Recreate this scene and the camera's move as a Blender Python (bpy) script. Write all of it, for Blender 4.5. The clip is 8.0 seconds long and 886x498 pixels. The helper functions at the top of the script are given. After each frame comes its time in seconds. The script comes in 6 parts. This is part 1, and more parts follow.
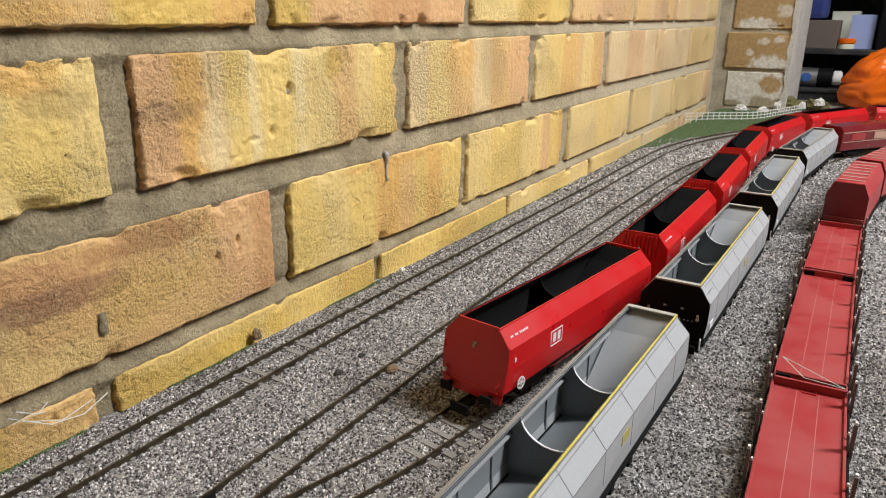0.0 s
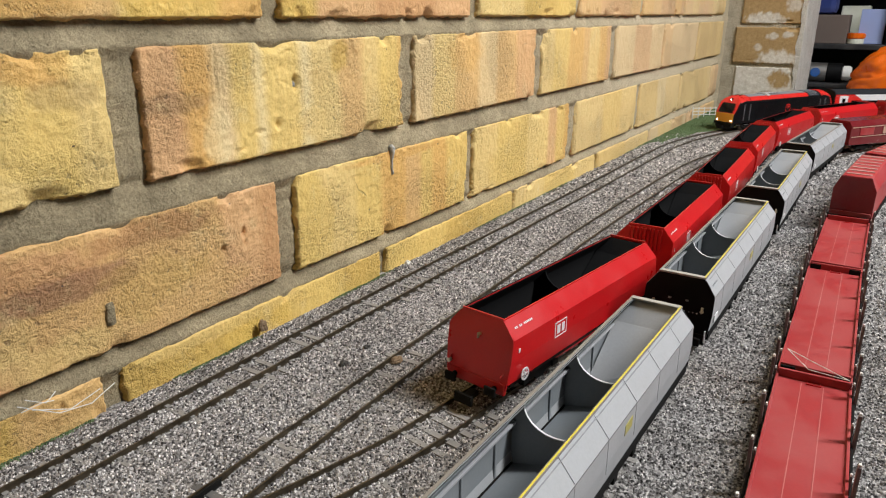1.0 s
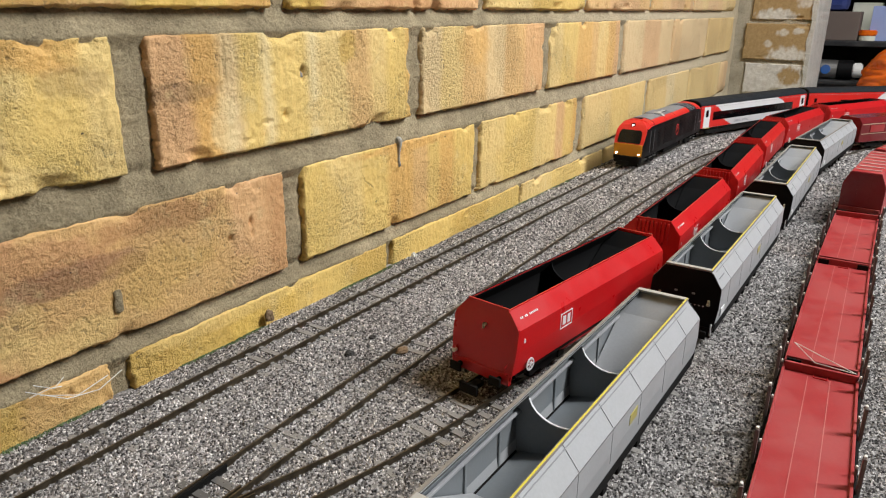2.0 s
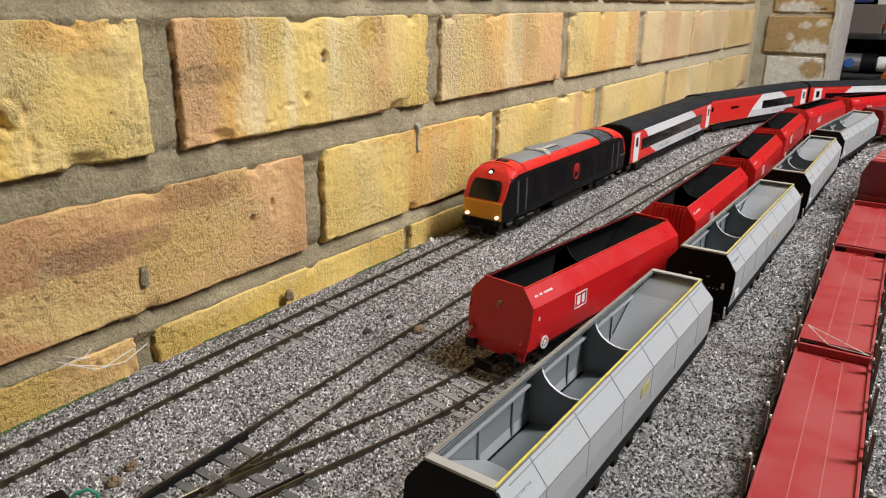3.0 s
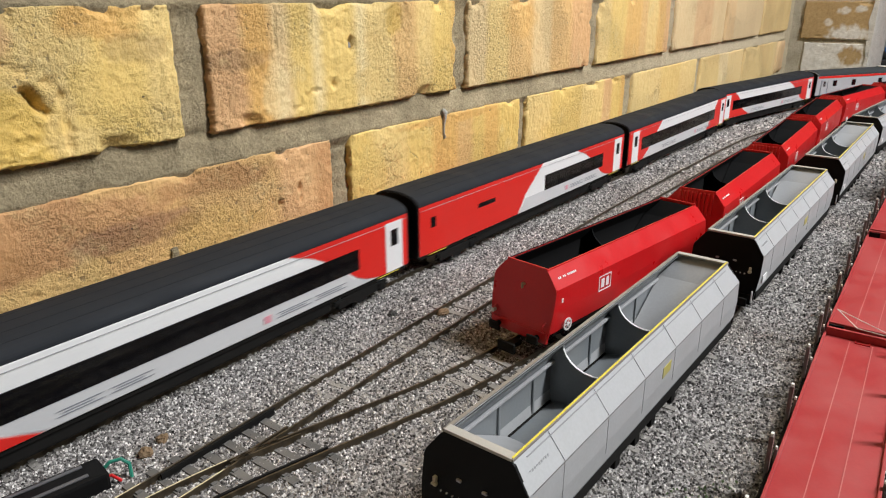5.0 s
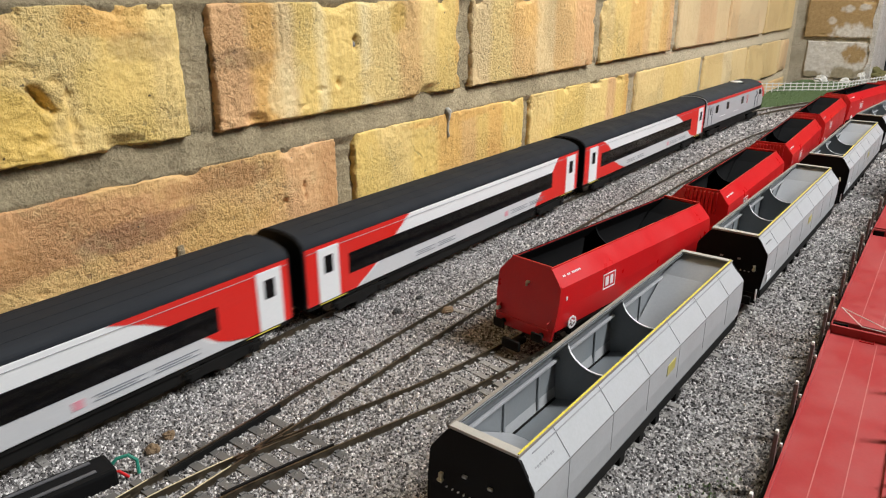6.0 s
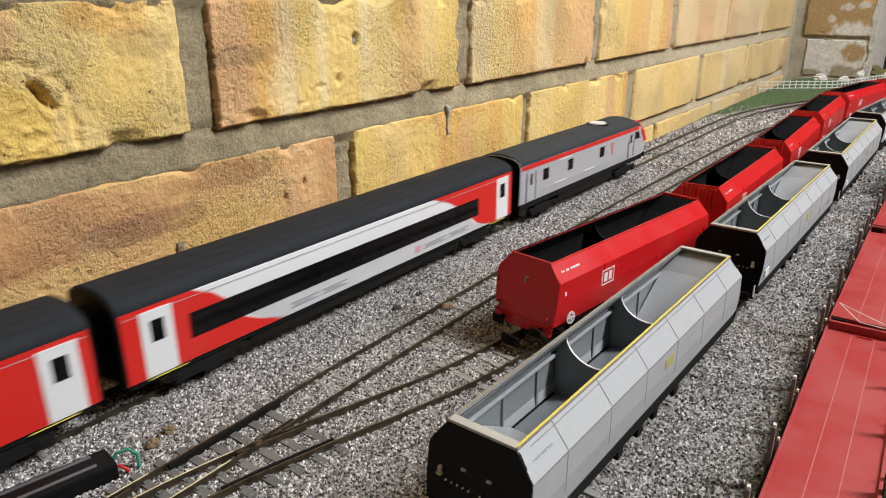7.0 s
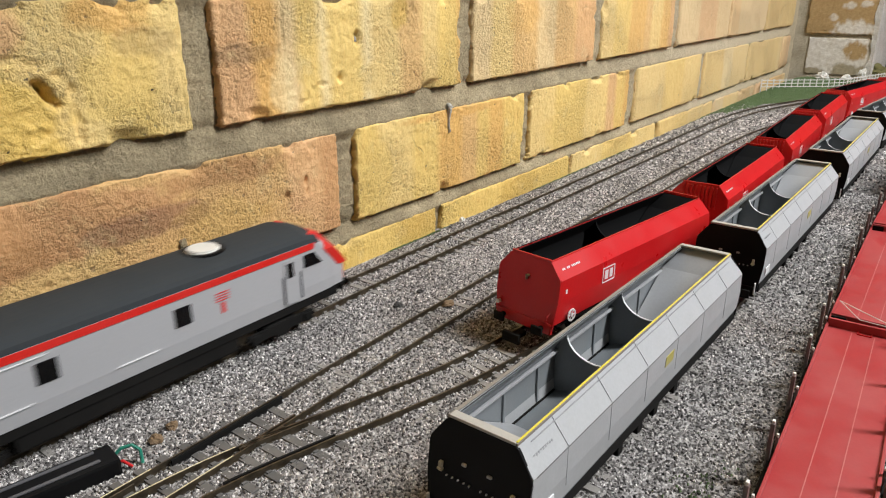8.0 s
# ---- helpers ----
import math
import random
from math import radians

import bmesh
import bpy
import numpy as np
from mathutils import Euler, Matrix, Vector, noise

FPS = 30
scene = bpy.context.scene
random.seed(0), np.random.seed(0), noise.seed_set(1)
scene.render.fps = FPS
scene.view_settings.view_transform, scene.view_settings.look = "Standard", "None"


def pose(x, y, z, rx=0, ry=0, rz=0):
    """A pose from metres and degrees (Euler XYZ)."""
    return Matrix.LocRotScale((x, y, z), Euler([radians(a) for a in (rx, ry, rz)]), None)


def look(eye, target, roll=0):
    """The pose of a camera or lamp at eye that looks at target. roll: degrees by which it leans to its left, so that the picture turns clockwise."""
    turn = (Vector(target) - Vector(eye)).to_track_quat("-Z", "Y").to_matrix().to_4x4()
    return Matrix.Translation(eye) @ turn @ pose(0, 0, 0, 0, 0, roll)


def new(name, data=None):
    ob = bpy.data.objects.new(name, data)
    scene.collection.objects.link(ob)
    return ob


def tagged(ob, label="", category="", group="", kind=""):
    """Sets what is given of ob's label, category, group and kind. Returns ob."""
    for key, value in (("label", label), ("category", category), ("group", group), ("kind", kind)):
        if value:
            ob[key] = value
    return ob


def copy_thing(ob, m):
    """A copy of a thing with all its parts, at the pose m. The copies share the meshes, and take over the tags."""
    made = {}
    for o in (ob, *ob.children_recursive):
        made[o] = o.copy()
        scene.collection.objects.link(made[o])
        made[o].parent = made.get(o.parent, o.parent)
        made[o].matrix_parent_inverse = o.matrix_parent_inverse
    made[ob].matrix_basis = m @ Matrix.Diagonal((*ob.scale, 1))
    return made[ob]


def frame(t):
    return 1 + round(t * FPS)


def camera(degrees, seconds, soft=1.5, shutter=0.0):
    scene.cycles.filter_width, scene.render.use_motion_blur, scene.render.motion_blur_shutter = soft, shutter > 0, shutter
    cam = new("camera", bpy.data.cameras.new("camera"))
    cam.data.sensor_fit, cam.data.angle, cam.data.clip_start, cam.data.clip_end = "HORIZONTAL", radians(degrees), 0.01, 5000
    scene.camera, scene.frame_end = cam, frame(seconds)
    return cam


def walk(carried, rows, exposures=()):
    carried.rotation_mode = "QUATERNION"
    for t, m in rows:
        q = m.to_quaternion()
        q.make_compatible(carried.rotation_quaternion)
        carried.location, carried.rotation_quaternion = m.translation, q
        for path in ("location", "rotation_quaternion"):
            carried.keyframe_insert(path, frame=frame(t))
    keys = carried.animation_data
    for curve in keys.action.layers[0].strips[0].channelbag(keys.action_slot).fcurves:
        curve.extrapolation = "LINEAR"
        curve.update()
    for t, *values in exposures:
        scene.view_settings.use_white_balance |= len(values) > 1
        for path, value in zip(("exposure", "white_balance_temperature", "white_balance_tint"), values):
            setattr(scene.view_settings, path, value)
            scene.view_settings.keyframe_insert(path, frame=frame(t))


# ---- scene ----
cam = camera(64.7, 8.0, soft=1.1, shutter=0.25)
PATH = [
    (0, (0.296, -0.2, 0.178), (-0.695, 1.418, -0.456), 0.3),
    (0.5, (0.297, -0.201, 0.177), (-0.701, 1.411, -0.461), 0.3),
    (1, (0.298, -0.201, 0.176), (-0.708, 1.403, -0.467), 0.2),
    (1.5, (0.298, -0.2, 0.175), (-0.713, 1.4, -0.472), 0.3),
    (3, (0.304, -0.209, 0.168), (-0.756, 1.352, -0.497), 0.5),
    (3.5, (0.306, -0.21, 0.166), (-0.778, 1.331, -0.505), 0.3),
    (4, (0.307, -0.211, 0.165), (-0.797, 1.313, -0.512), 0.1),
    (4.5, (0.309, -0.21, 0.164), (-0.809, 1.302, -0.518), -0.1),
    (6, (0.309, -0.212, 0.164), (-0.823, 1.286, -0.523), -0.3),
    (6.5, (0.309, -0.211, 0.165), (-0.822, 1.287, -0.525), -0.3),
    (7, (0.31, -0.213, 0.163), (-0.821, 1.285, -0.527), -0.3),
    (7.5, (0.311, -0.214, 0.163), (-0.822, 1.282, -0.531), -0.3),
    (8, (0.311, -0.214, 0.163), (-0.823, 1.28, -0.531), -0.3),
]
walk(cam, [(t, look(eye, target, roll)) for t, eye, target, roll in PATH], exposures=[(0.0, -0.06), (1.5, -0.08), (3.5, -0.02), (6.0, 0.04), (8.0, 0.05)])

# ---- world, lights, exposure ----
world = bpy.data.worlds.new("room_air")
scene.world = world
world.use_nodes = True
world.node_tree.nodes["Background"].inputs[0].default_value = (0.9, 0.95, 1.0, 1)
world.node_tree.nodes["Background"].inputs[1].default_value = 0.01
scene.view_settings.exposure = 0.0


def area_lamp(name, eye, target, sx, sy, power, colour):
    data = bpy.data.lights.new(name, "AREA")
    data.shape, data.size, data.size_y, data.energy, data.color = "RECTANGLE", sx, sy, power, colour
    ob = new(name, data)
    ob.matrix_world = look(eye, target)
    return ob


# one hanging tube over the operator's side of the layout
area_lamp("tube_light", (0.95, 0.52, 1.36), (0.05, 0.25, 0.0), 0.10, 1.3, 59.5, (0.965, 0.982, 0.995))


# ---- materials ----
def mat(name, rough=0.5, metal=0.0):
    m = bpy.data.materials.new(name)
    m.use_nodes = True
    b = m.node_tree.nodes["Principled BSDF"]
    b.inputs["Roughness"].default_value, b.inputs["Metallic"].default_value = rough, metal
    return m, m.node_tree, b


def node(tree, kind, **kw):
    n = tree.nodes.new(kind)
    for key, value in kw.items():
        n.inputs[key.replace("_", " ")].default_value = value
    return n


def ramp(tree, fac, stops):
    r = tree.nodes.new("ShaderNodeValToRGB")
    el = r.color_ramp.elements
    while len(el) < len(stops):
        el.new(0.5)
    for e, (p, c) in zip(el, stops):
        e.position, e.color = p, (*c, 1)
    tree.links.new(fac, r.inputs[0])
    return r.outputs[0]


def mixc(tree, fac, a, b, how="MIX"):
    n = tree.nodes.new("ShaderNodeMix")
    n.data_type, n.blend_type = "RGBA", how
    for socket, v in ((n.inputs[0], fac), (n.inputs[6], a), (n.inputs[7], b)):
        if isinstance(v, (int, float)):
            socket.default_value = v
        elif isinstance(v, tuple):
            socket.default_value = (*v, 1)
        else:
            tree.links.new(v, socket)
    return n.outputs[2]


def coords(tree, scale=(1, 1, 1), shift_random=False):
    tc = tree.nodes.new("ShaderNodeTexCoord")
    mp = tree.nodes.new("ShaderNodeMapping")
    mp.inputs["Scale"].default_value = scale
    tree.links.new(tc.outputs["Object"], mp.inputs["Vector"])
    if shift_random:
        info = tree.nodes.new("ShaderNodeObjectInfo")
        mul = tree.nodes.new("ShaderNodeMath")
        mul.operation = "MULTIPLY"
        mul.inputs[1].default_value = 37.0
        tree.links.new(info.outputs["Random"], mul.inputs[0])
        tree.links.new(mul.outputs[0], mp.inputs["Location"])
    return mp.outputs[0]


def noise_tex(tree, vec, scale, detail=4.0, rough=0.6):
    n = node(tree, "ShaderNodeTexNoise", Scale=scale, Detail=detail, Roughness=rough)
    tree.links.new(vec, n.inputs["Vector"])
    return n.outputs["Fac"]


def bump(tree, b, height, strength, distance):
    n = node(tree, "ShaderNodeBump", Strength=strength, Distance=distance)
    tree.links.new(height, n.inputs["Height"])
    tree.links.new(n.outputs[0], b.inputs["Normal"])


def paint(name, colour, rough=0.4, metal=0.0, dust=0.12, dust_colour=(0.35, 0.32, 0.28), relief=0.00005, sheen=0.5):
    """Painted or moulded plastic with fine grain and a little settled dust."""
    m, t, b = mat(name, rough, metal)
    b.inputs["Specular IOR Level"].default_value = sheen
    v = coords(t)
    grain = noise_tex(t, v, 900, 3)
    patch = noise_tex(t, v, 45, 5)
    c = mixc(t, ramp(t, patch, [(0.4, (0, 0, 0)), (0.75, (dust, dust, dust))]), colour, dust_colour)
    c = mixc(t, 0.10, c, ramp(t, grain, [(0.3, (0.3, 0.3, 0.3)), (0.7, (1, 1, 1))]), "MULTIPLY")
    t.links.new(c, b.inputs["Base Color"])
    t.links.new(ramp(t, patch, [(0.3, (rough * 0.85,) * 3), (0.7, (min(1, rough * 1.25),) * 3)]), b.inputs["Roughness"])
    bump(t, b, grain, 0.4, relief)
    return m


def make_brick():
    """Stock brick: the firing bands come from the brick's own tone; grain, drag lines, pits and cracks lie over them."""
    m, t, b = mat("stock_brick", 0.62)
    info = t.nodes.new("ShaderNodeObjectInfo")
    tone = t.nodes.new("ShaderNodeVertexColor")
    tone.layer_name = "tone"
    v = coords(t, (1, 1, 1), True)
    lines = noise_tex(t, coords(t, (1, 300, 12), True), 1.0, 4, 0.65)
    cloud = noise_tex(t, v, 34, 7, 0.68)
    where = noise_tex(t, v, 17, 3, 0.5)
    fine = noise_tex(t, v, 620, 7, 0.78)
    grit = noise_tex(t, v, 310, 4, 0.62)
    spots = noise_tex(t, v, 190, 3, 0.55)
    c = tone.outputs["Color"]
    c = mixc(t, ramp(t, cloud, [(0.30, (0.32, 0.32, 0.32)), (0.42, (0, 0, 0))]), c, mixc(t, 1.0, c, (0.72, 0.54, 0.38), "MULTIPLY"))
    c = mixc(t, ramp(t, cloud, [(0.57, (0, 0, 0)), (0.70, (0.45, 0.45, 0.45))]), c, (0.80, 0.65, 0.33))
    c = mixc(t, 0.17, c, ramp(t, lines, [(0.35, (0.66, 0.60, 0.5)), (0.6, (1.10, 1.10, 1.10))]), "MULTIPLY")
    # the object's alpha blends in a paler tone
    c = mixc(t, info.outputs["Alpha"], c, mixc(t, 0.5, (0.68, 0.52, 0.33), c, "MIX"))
    # clustered pitting, darkened in colour where the relief is low
    clus = mixc(t, 1.0, ramp(t, where, [(0.48, (0, 0, 0)), (0.62, (1, 1, 1))]), ramp(t, grit, [(0.335, (0.65, 0.65, 0.65)), (0.385, (0, 0, 0))]), "MULTIPLY")
    c = mixc(t, clus, c, (0.20, 0.12, 0.06))
    c = mixc(t, ramp(t, fine, [(0.36, (0.36, 0.36, 0.36)), (0.47, (0, 0, 0))]), c, mixc(t, 1.0, c, (0.66, 0.50, 0.30), "MULTIPLY"))
    c = mixc(t, ramp(t, fine, [(0.56, (0, 0, 0)), (0.66, (0.22, 0.22, 0.22))]), c, (0.88, 0.74, 0.42))
    c = mixc(t, ramp(t, spots, [(0.245, (0.9, 0.9, 0.9)), (0.27, (0, 0, 0))]), c, (0.06, 0.04, 0.025))
    # a few firing cracks that come and go
    wob = mixc(t, 0.10, coords(t, (10, 12, 5), True), noise_tex(t, v, 90, 5, 0.65), "ADD")
    vo = node(t, "ShaderNodeTexVoronoi", Scale=1.0)
    vo.feature = "DISTANCE_TO_EDGE"
    t.links.new(wob, vo.inputs["Vector"])
    some = noise_tex(t, coords(t, (1, 1, 1), True), 26, 2, 0.5)
    crack = mixc(t, 1.0, ramp(t, vo.outputs["Distance"], [(0.0006, (0.35, 0.35, 0.35)), (0.0030, (0, 0, 0))]), ramp(t, some, [(0.62, (0, 0, 0)), (0.68, (1, 1, 1))]), "MULTIPLY")
    c = mixc(t, crack, c, (0.15, 0.09, 0.045))
    t.links.new(c, b.inputs["Base Color"])
    pits = ramp(t, grit, [(0.30, (0, 0, 0)), (0.60, (1, 1, 1))])
    h = mixc(t, ramp(t, where, [(0.42, (0.12, 0.12, 0.12)), (0.60, (1.0, 1.0, 1.0))]), spots, mixc(t, 0.45, fine, pits))
    h = mixc(t, crack, h, (0.0, 0.0, 0.0))
    bump(t, b, h, 1.0, 0.0018)
    return m


def make_mortar(name, low, high, far_pale=0.0):
    """Sandy mortar; the last argument sets how strongly its colour pales towards the far end of the wall."""
    m, t, b = mat(name, 0.92)
    v = coords(t)
    a, f = noise_tex(t, v, 30, 5), noise_tex(t, v, 620, 5, 0.75)
    c = ramp(t, a, [(0.3, low), (0.7, high)])
    if far_pale:
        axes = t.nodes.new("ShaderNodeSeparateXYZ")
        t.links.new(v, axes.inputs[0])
        c = mixc(t, ramp(t, axes.outputs["Y"], [(0.35, (0, 0, 0)), (0.85, (far_pale, far_pale, far_pale))]), c, (0.62, 0.52, 0.36))
    c = mixc(t, 0.5, c, ramp(t, f, [(0.32, (0.30, 0.29, 0.27)), (0.62, (1.15, 1.15, 1.15))]), "MULTIPLY")
    t.links.new(c, b.inputs["Base Color"])
    coarse = noise_tex(t, v, 260, 3, 0.6)
    c = mixc(t, ramp(t, coarse, [(0.30, (0.5, 0.5, 0.5)), (0.40, (0, 0, 0))]), c, mixc(t, 1.0, c, (0.45, 0.42, 0.38), "MULTIPLY"))
    t.links.new(c, b.inputs["Base Color"])
    bump(t, b, mixc(t, 0.5, f, coarse), 1.0, 0.0034)
    return m


def make_old_paint():
    """Old brick with flaking white paint; where the paint is left comes from each brick's own tone."""
    m, t, b = mat("flaking_paint", 0.8)
    tone = t.nodes.new("ShaderNodeVertexColor")
    tone.layer_name = "tone"
    v = coords(t, (1, 1, 1), True)
    a, f = noise_tex(t, v, 40, 8, 0.68), noise_tex(t, v, 160, 5, 0.7)
    c = mixc(t, 0.6, tone.outputs["Color"], ramp(t, f, [(0.3, (0.62, 0.56, 0.46)), (0.65, (1.1, 1.1, 1.1))]), "MULTIPLY")
    t.links.new(c, b.inputs["Base Color"])
    bump(t, b, a, 0.7, 0.003)
    return m


def make_ballast(grain_level):
    m, t, b = mat("ballast_grit" if grain_level else "ballast_bed", 0.85)
    if grain_level:
        geo = t.nodes.new("ShaderNodeNewGeometry")
        fac = geo.outputs["Random Per Island"]
    else:
        vo = node(t, "ShaderNodeTexVoronoi", Scale=1050.0)
        t.links.new(coords(t), vo.inputs["Vector"])
        fac = node(t, "ShaderNodeSeparateColor")
        t.links.new(vo.outputs["Color"], fac.inputs[0])
        fac = fac.outputs[0]
    stops = [(0.0, (0.07, 0.065, 0.063)), (0.5, (0.22, 0.208, 0.20)), (1.0, (0.50, 0.48, 0.465))]
    if grain_level:
        stops = [(0.0, (0.028, 0.025, 0.025)), (0.24, (0.125, 0.117, 0.115)), (0.50, (0.285, 0.272, 0.266)), (0.74, (0.53, 0.51, 0.498)), (1.0, (0.92, 0.895, 0.875))]
    c = ramp(t, fac, stops)
    v = coords(t)
    c = mixc(t, 0.55, c, ramp(t, noise_tex(t, v, 17, 5), [(0.3, (0.64, 0.60, 0.55)), (0.62, (1.02, 1.0, 0.985))]), "MULTIPLY")
    t.links.new(c, b.inputs["Base Color"])
    bump(t, b, noise_tex(t, v, 700, 3), 0.8, 0.0008)
    return m


def make_rust():
    m, t, b = mat("weathered_rail", 0.36, 0.75)
    v = coords(t)
    f = noise_tex(t, v, 160, 4)
    t.links.new(ramp(t, f, [(0.3, (0.060, 0.048, 0.034)), (0.7, (0.16, 0.128, 0.088))]), b.inputs["Base Color"])
    bump(t, b, noise_tex(t, v, 1200, 2), 0.4, 0.0001)
    return m


def glow(name, colour, power):
    m, t, b = mat(name)
    b.inputs["Base Color"].default_value = (*colour, 1)
    b.inputs["Emission Color"].default_value, b.inputs["Emission Strength"].default_value = (*colour, 1), power
    return m


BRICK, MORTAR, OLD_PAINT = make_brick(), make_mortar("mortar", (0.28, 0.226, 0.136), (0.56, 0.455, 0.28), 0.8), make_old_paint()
CHALK = make_mortar("chalky_white_paint", (0.58, 0.55, 0.49), (0.72, 0.69, 0.63))
LIME = make_mortar("pale_lime_mortar", (0.34, 0.29, 0.20), (0.62, 0.55, 0.42))
GRIT, BED, RUST = make_ballast(True), make_ballast(False), make_rust()
RED = paint("red_wagon_paint", (0.56, 0.010, 0.013), 0.30, dust=0.03)
DOOR_GREY = paint("door_outline_grey", (0.10, 0.10, 0.11), 0.45)
# hood red mixed with pale pink patches
HOOD_RED = paint("pinkish_hood_red", (0.42, 0.030, 0.032), 0.42, dust=0.35, dust_colour=(0.50, 0.25, 0.24))
DECK_LINE = paint("pale_red_seam", (0.50, 0.14, 0.13), 0.6)
DULL_RED = paint("dull_red_deck", (0.36, 0.030, 0.032), 0.5, dust=0.2, dust_colour=(0.45, 0.22, 0.2))
GREY = paint("light_grey_paint", (0.43, 0.437, 0.447), 0.38, dust=0.2, dust_colour=(0.3, 0.29, 0.27))
INNER_GREY = paint("hopper_lining_grey", (0.20, 0.218, 0.232), 0.4, dust=0.25)
BLACK = paint("satin_black", (0.005, 0.005, 0.0055), 0.5, dust=0.006, sheen=0.14)
CHARCOAL = paint("charcoal_livery", (0.0045, 0.0045, 0.0055), 0.45, dust=0.004, sheen=0.18)
ROOF_GREY = paint("dark_roof_grey", (0.018, 0.0205, 0.025), 0.75, dust=0.012, sheen=0.2)
TRAILER_ROOF = paint("slate_roof_grey", (0.036, 0.041, 0.045), 0.8, dust=0.03, sheen=0.2)
MID_GREY = paint("roof_panel_grey", (0.22, 0.235, 0.26), 0.45)
HOPPER_BLACK = paint("matt_black_lining", (0.006, 0.006, 0.0065), 0.92, dust=0.01)
HOPPER_BLACK.node_tree.nodes["Principled BSDF"].inputs["Specular IOR Level"].default_value = 0.15
SEAM = paint("grey_seam", (0.31, 0.315, 0.325), 0.5)
RIM_GREY = paint("dusty_rim_grey", (0.24, 0.215, 0.185), 0.6, dust=0.4)
CHUTE_GREY = paint("worn_chute_grey", (0.36, 0.365, 0.375), 0.35, dust=0.2)
RIM_PALE = paint("pale_end_rim", (0.44, 0.425, 0.39), 0.5, dust=0.3)
WORN_YELLOW = paint("worn_yellow", (0.46, 0.40, 0.10), 0.5, dust=0.6, dust_colour=(0.35, 0.35, 0.33))
FRAME = paint("underframe_black", (0.010, 0.0095, 0.009), 0.8, dust=0.02, sheen=0.12)
WHITE = paint("white_livery", (0.80, 0.80, 0.80), 0.35, dust=0.05)
SILVER = paint("silver_grey_livery", (0.44, 0.44, 0.455), 0.35, dust=0.06)
PALE_SIDE = paint("pale_grey_livery", (0.60, 0.60, 0.61), 0.35, dust=0.06)
STONE_SEAM = paint("thin_dark_seam", (0.16, 0.155, 0.15), 0.5)
# pale yellow and hardly metallic: holds the rail heads' gleam as colour
BRASS_GLEAM = paint("polished_rail_gleam", (0.86, 0.77, 0.47), 0.28, 0.15, dust=0.15)
PLATE = paint("cream_plate", (0.60, 0.57, 0.42), 0.5)
LIVERY_RED = paint("bright_red_livery", (0.70, 0.022, 0.016), 0.35, dust=0.04)
YELLOW = paint("warning_yellow", (0.74, 0.31, 0.008), 0.4, dust=0.05)
PANE_BLACK = paint("coach_pane", (0.003, 0.003, 0.004), 0.05, dust=0.004)
STRIPE = paint("yellow_stripe", (0.72, 0.62, 0.07), 0.4, dust=0.05)
GLASS_DARK = paint("tinted_glazing", (0.004, 0.004, 0.005), 0.12, dust=0.006, sheen=0.35)
TIMBER = paint("turnout_timber", (0.11, 0.104, 0.098), 0.85, dust=0.3)
SLEEPER = paint("sleeper_grey", (0.26, 0.245, 0.225), 0.8, dust=0.4)
STEEL = paint("bare_steel", (0.45, 0.44, 0.42), 0.35, 0.9)
BRIGHT_STEEL = paint("bright_steel", (0.62, 0.62, 0.60), 0.3, 0.35, dust=0.1)
STAKE = paint("weathered_stake", (0.14, 0.11, 0.10), 0.6)
PLASTIC_WHITE = paint("white_plastic", (0.78, 0.77, 0.73), 0.45)
PLASTER = paint("wall_plaster", (0.13, 0.124, 0.118), 0.9, relief=0.0006)
DARK_BOARD = paint("dark_shelf", (0.02, 0.02, 0.022), 0.5)
ORANGE = paint("orange_plastic_bag", (0.90, 0.16, 0.004), 0.3, dust=0.0)
MOSS = paint("grass_flock", (0.12, 0.185, 0.075), 0.95, dust=0.3, dust_colour=(0.19, 0.23, 0.14), relief=0.0006)
LICHEN = paint("olive_lichen", (0.14, 0.125, 0.04), 0.95, dust=0.4, dust_colour=(0.22, 0.2, 0.1), relief=0.001)
BROWN_CARD = paint("brown_card", (0.16, 0.12, 0.10), 0.8)
PALE_BLUE = paint("pale_blue_card", (0.34, 0.42, 0.72), 0.6)
PAPER = paint("cream_paper", (0.80, 0.80, 0.66), 0.7)
NAVY = paint("navy_fabric", (0.02, 0.04, 0.20), 0.8)
BLUE = paint("blue_label", (0.03, 0.13, 0.42), 0.4)
GREEN_WIRE = paint("green_wire", (0.01, 0.22, 0.15), 0.35)
MAROON = paint("maroon_paint", (0.17, 0.014, 0.018), 0.22, dust=0.05)
PALE_RIB = paint("pale_worn_rib", (0.48, 0.30, 0.29), 0.5)
PINK_MARK = paint("pink_mark", (0.72, 0.30, 0.36), 0.4)
CREAM = paint("cream_panel", (0.50, 0.30, 0.22), 0.5)
CLUMP = paint("brown_clump", (0.20, 0.13, 0.07), 0.95, relief=0.0008)
DARK_STONE = paint("dark_stone", (0.03, 0.028, 0.026), 0.9, relief=0.0008)
LAMP_WHITE = glow("lamp_white", (0.88, 0.96, 1.0), 6.0)
TUBE_GLOW = glow("tube_glow", (1.0, 0.98, 0.95), 4.0)


# ---- building helpers ----
def mesh_of(name, bm, material):
    me = bpy.data.meshes.new(name)
    bmesh.ops.recalc_face_normals(bm, faces=bm.faces)
    bm.to_mesh(me)
    bm.free()
    for m in material if isinstance(material, (list, tuple)) else [material]:
        me.materials.append(m)
    return me


def part(name, bm, material, parent=None, label="", smooth=False):
    me = mesh_of(name, bm, material)
    if smooth:
        for p in me.polygons:
            p.use_smooth = True
    ob = new(name, me)
    ob.parent = parent
    if label:
        ob["label"] = label
    return ob


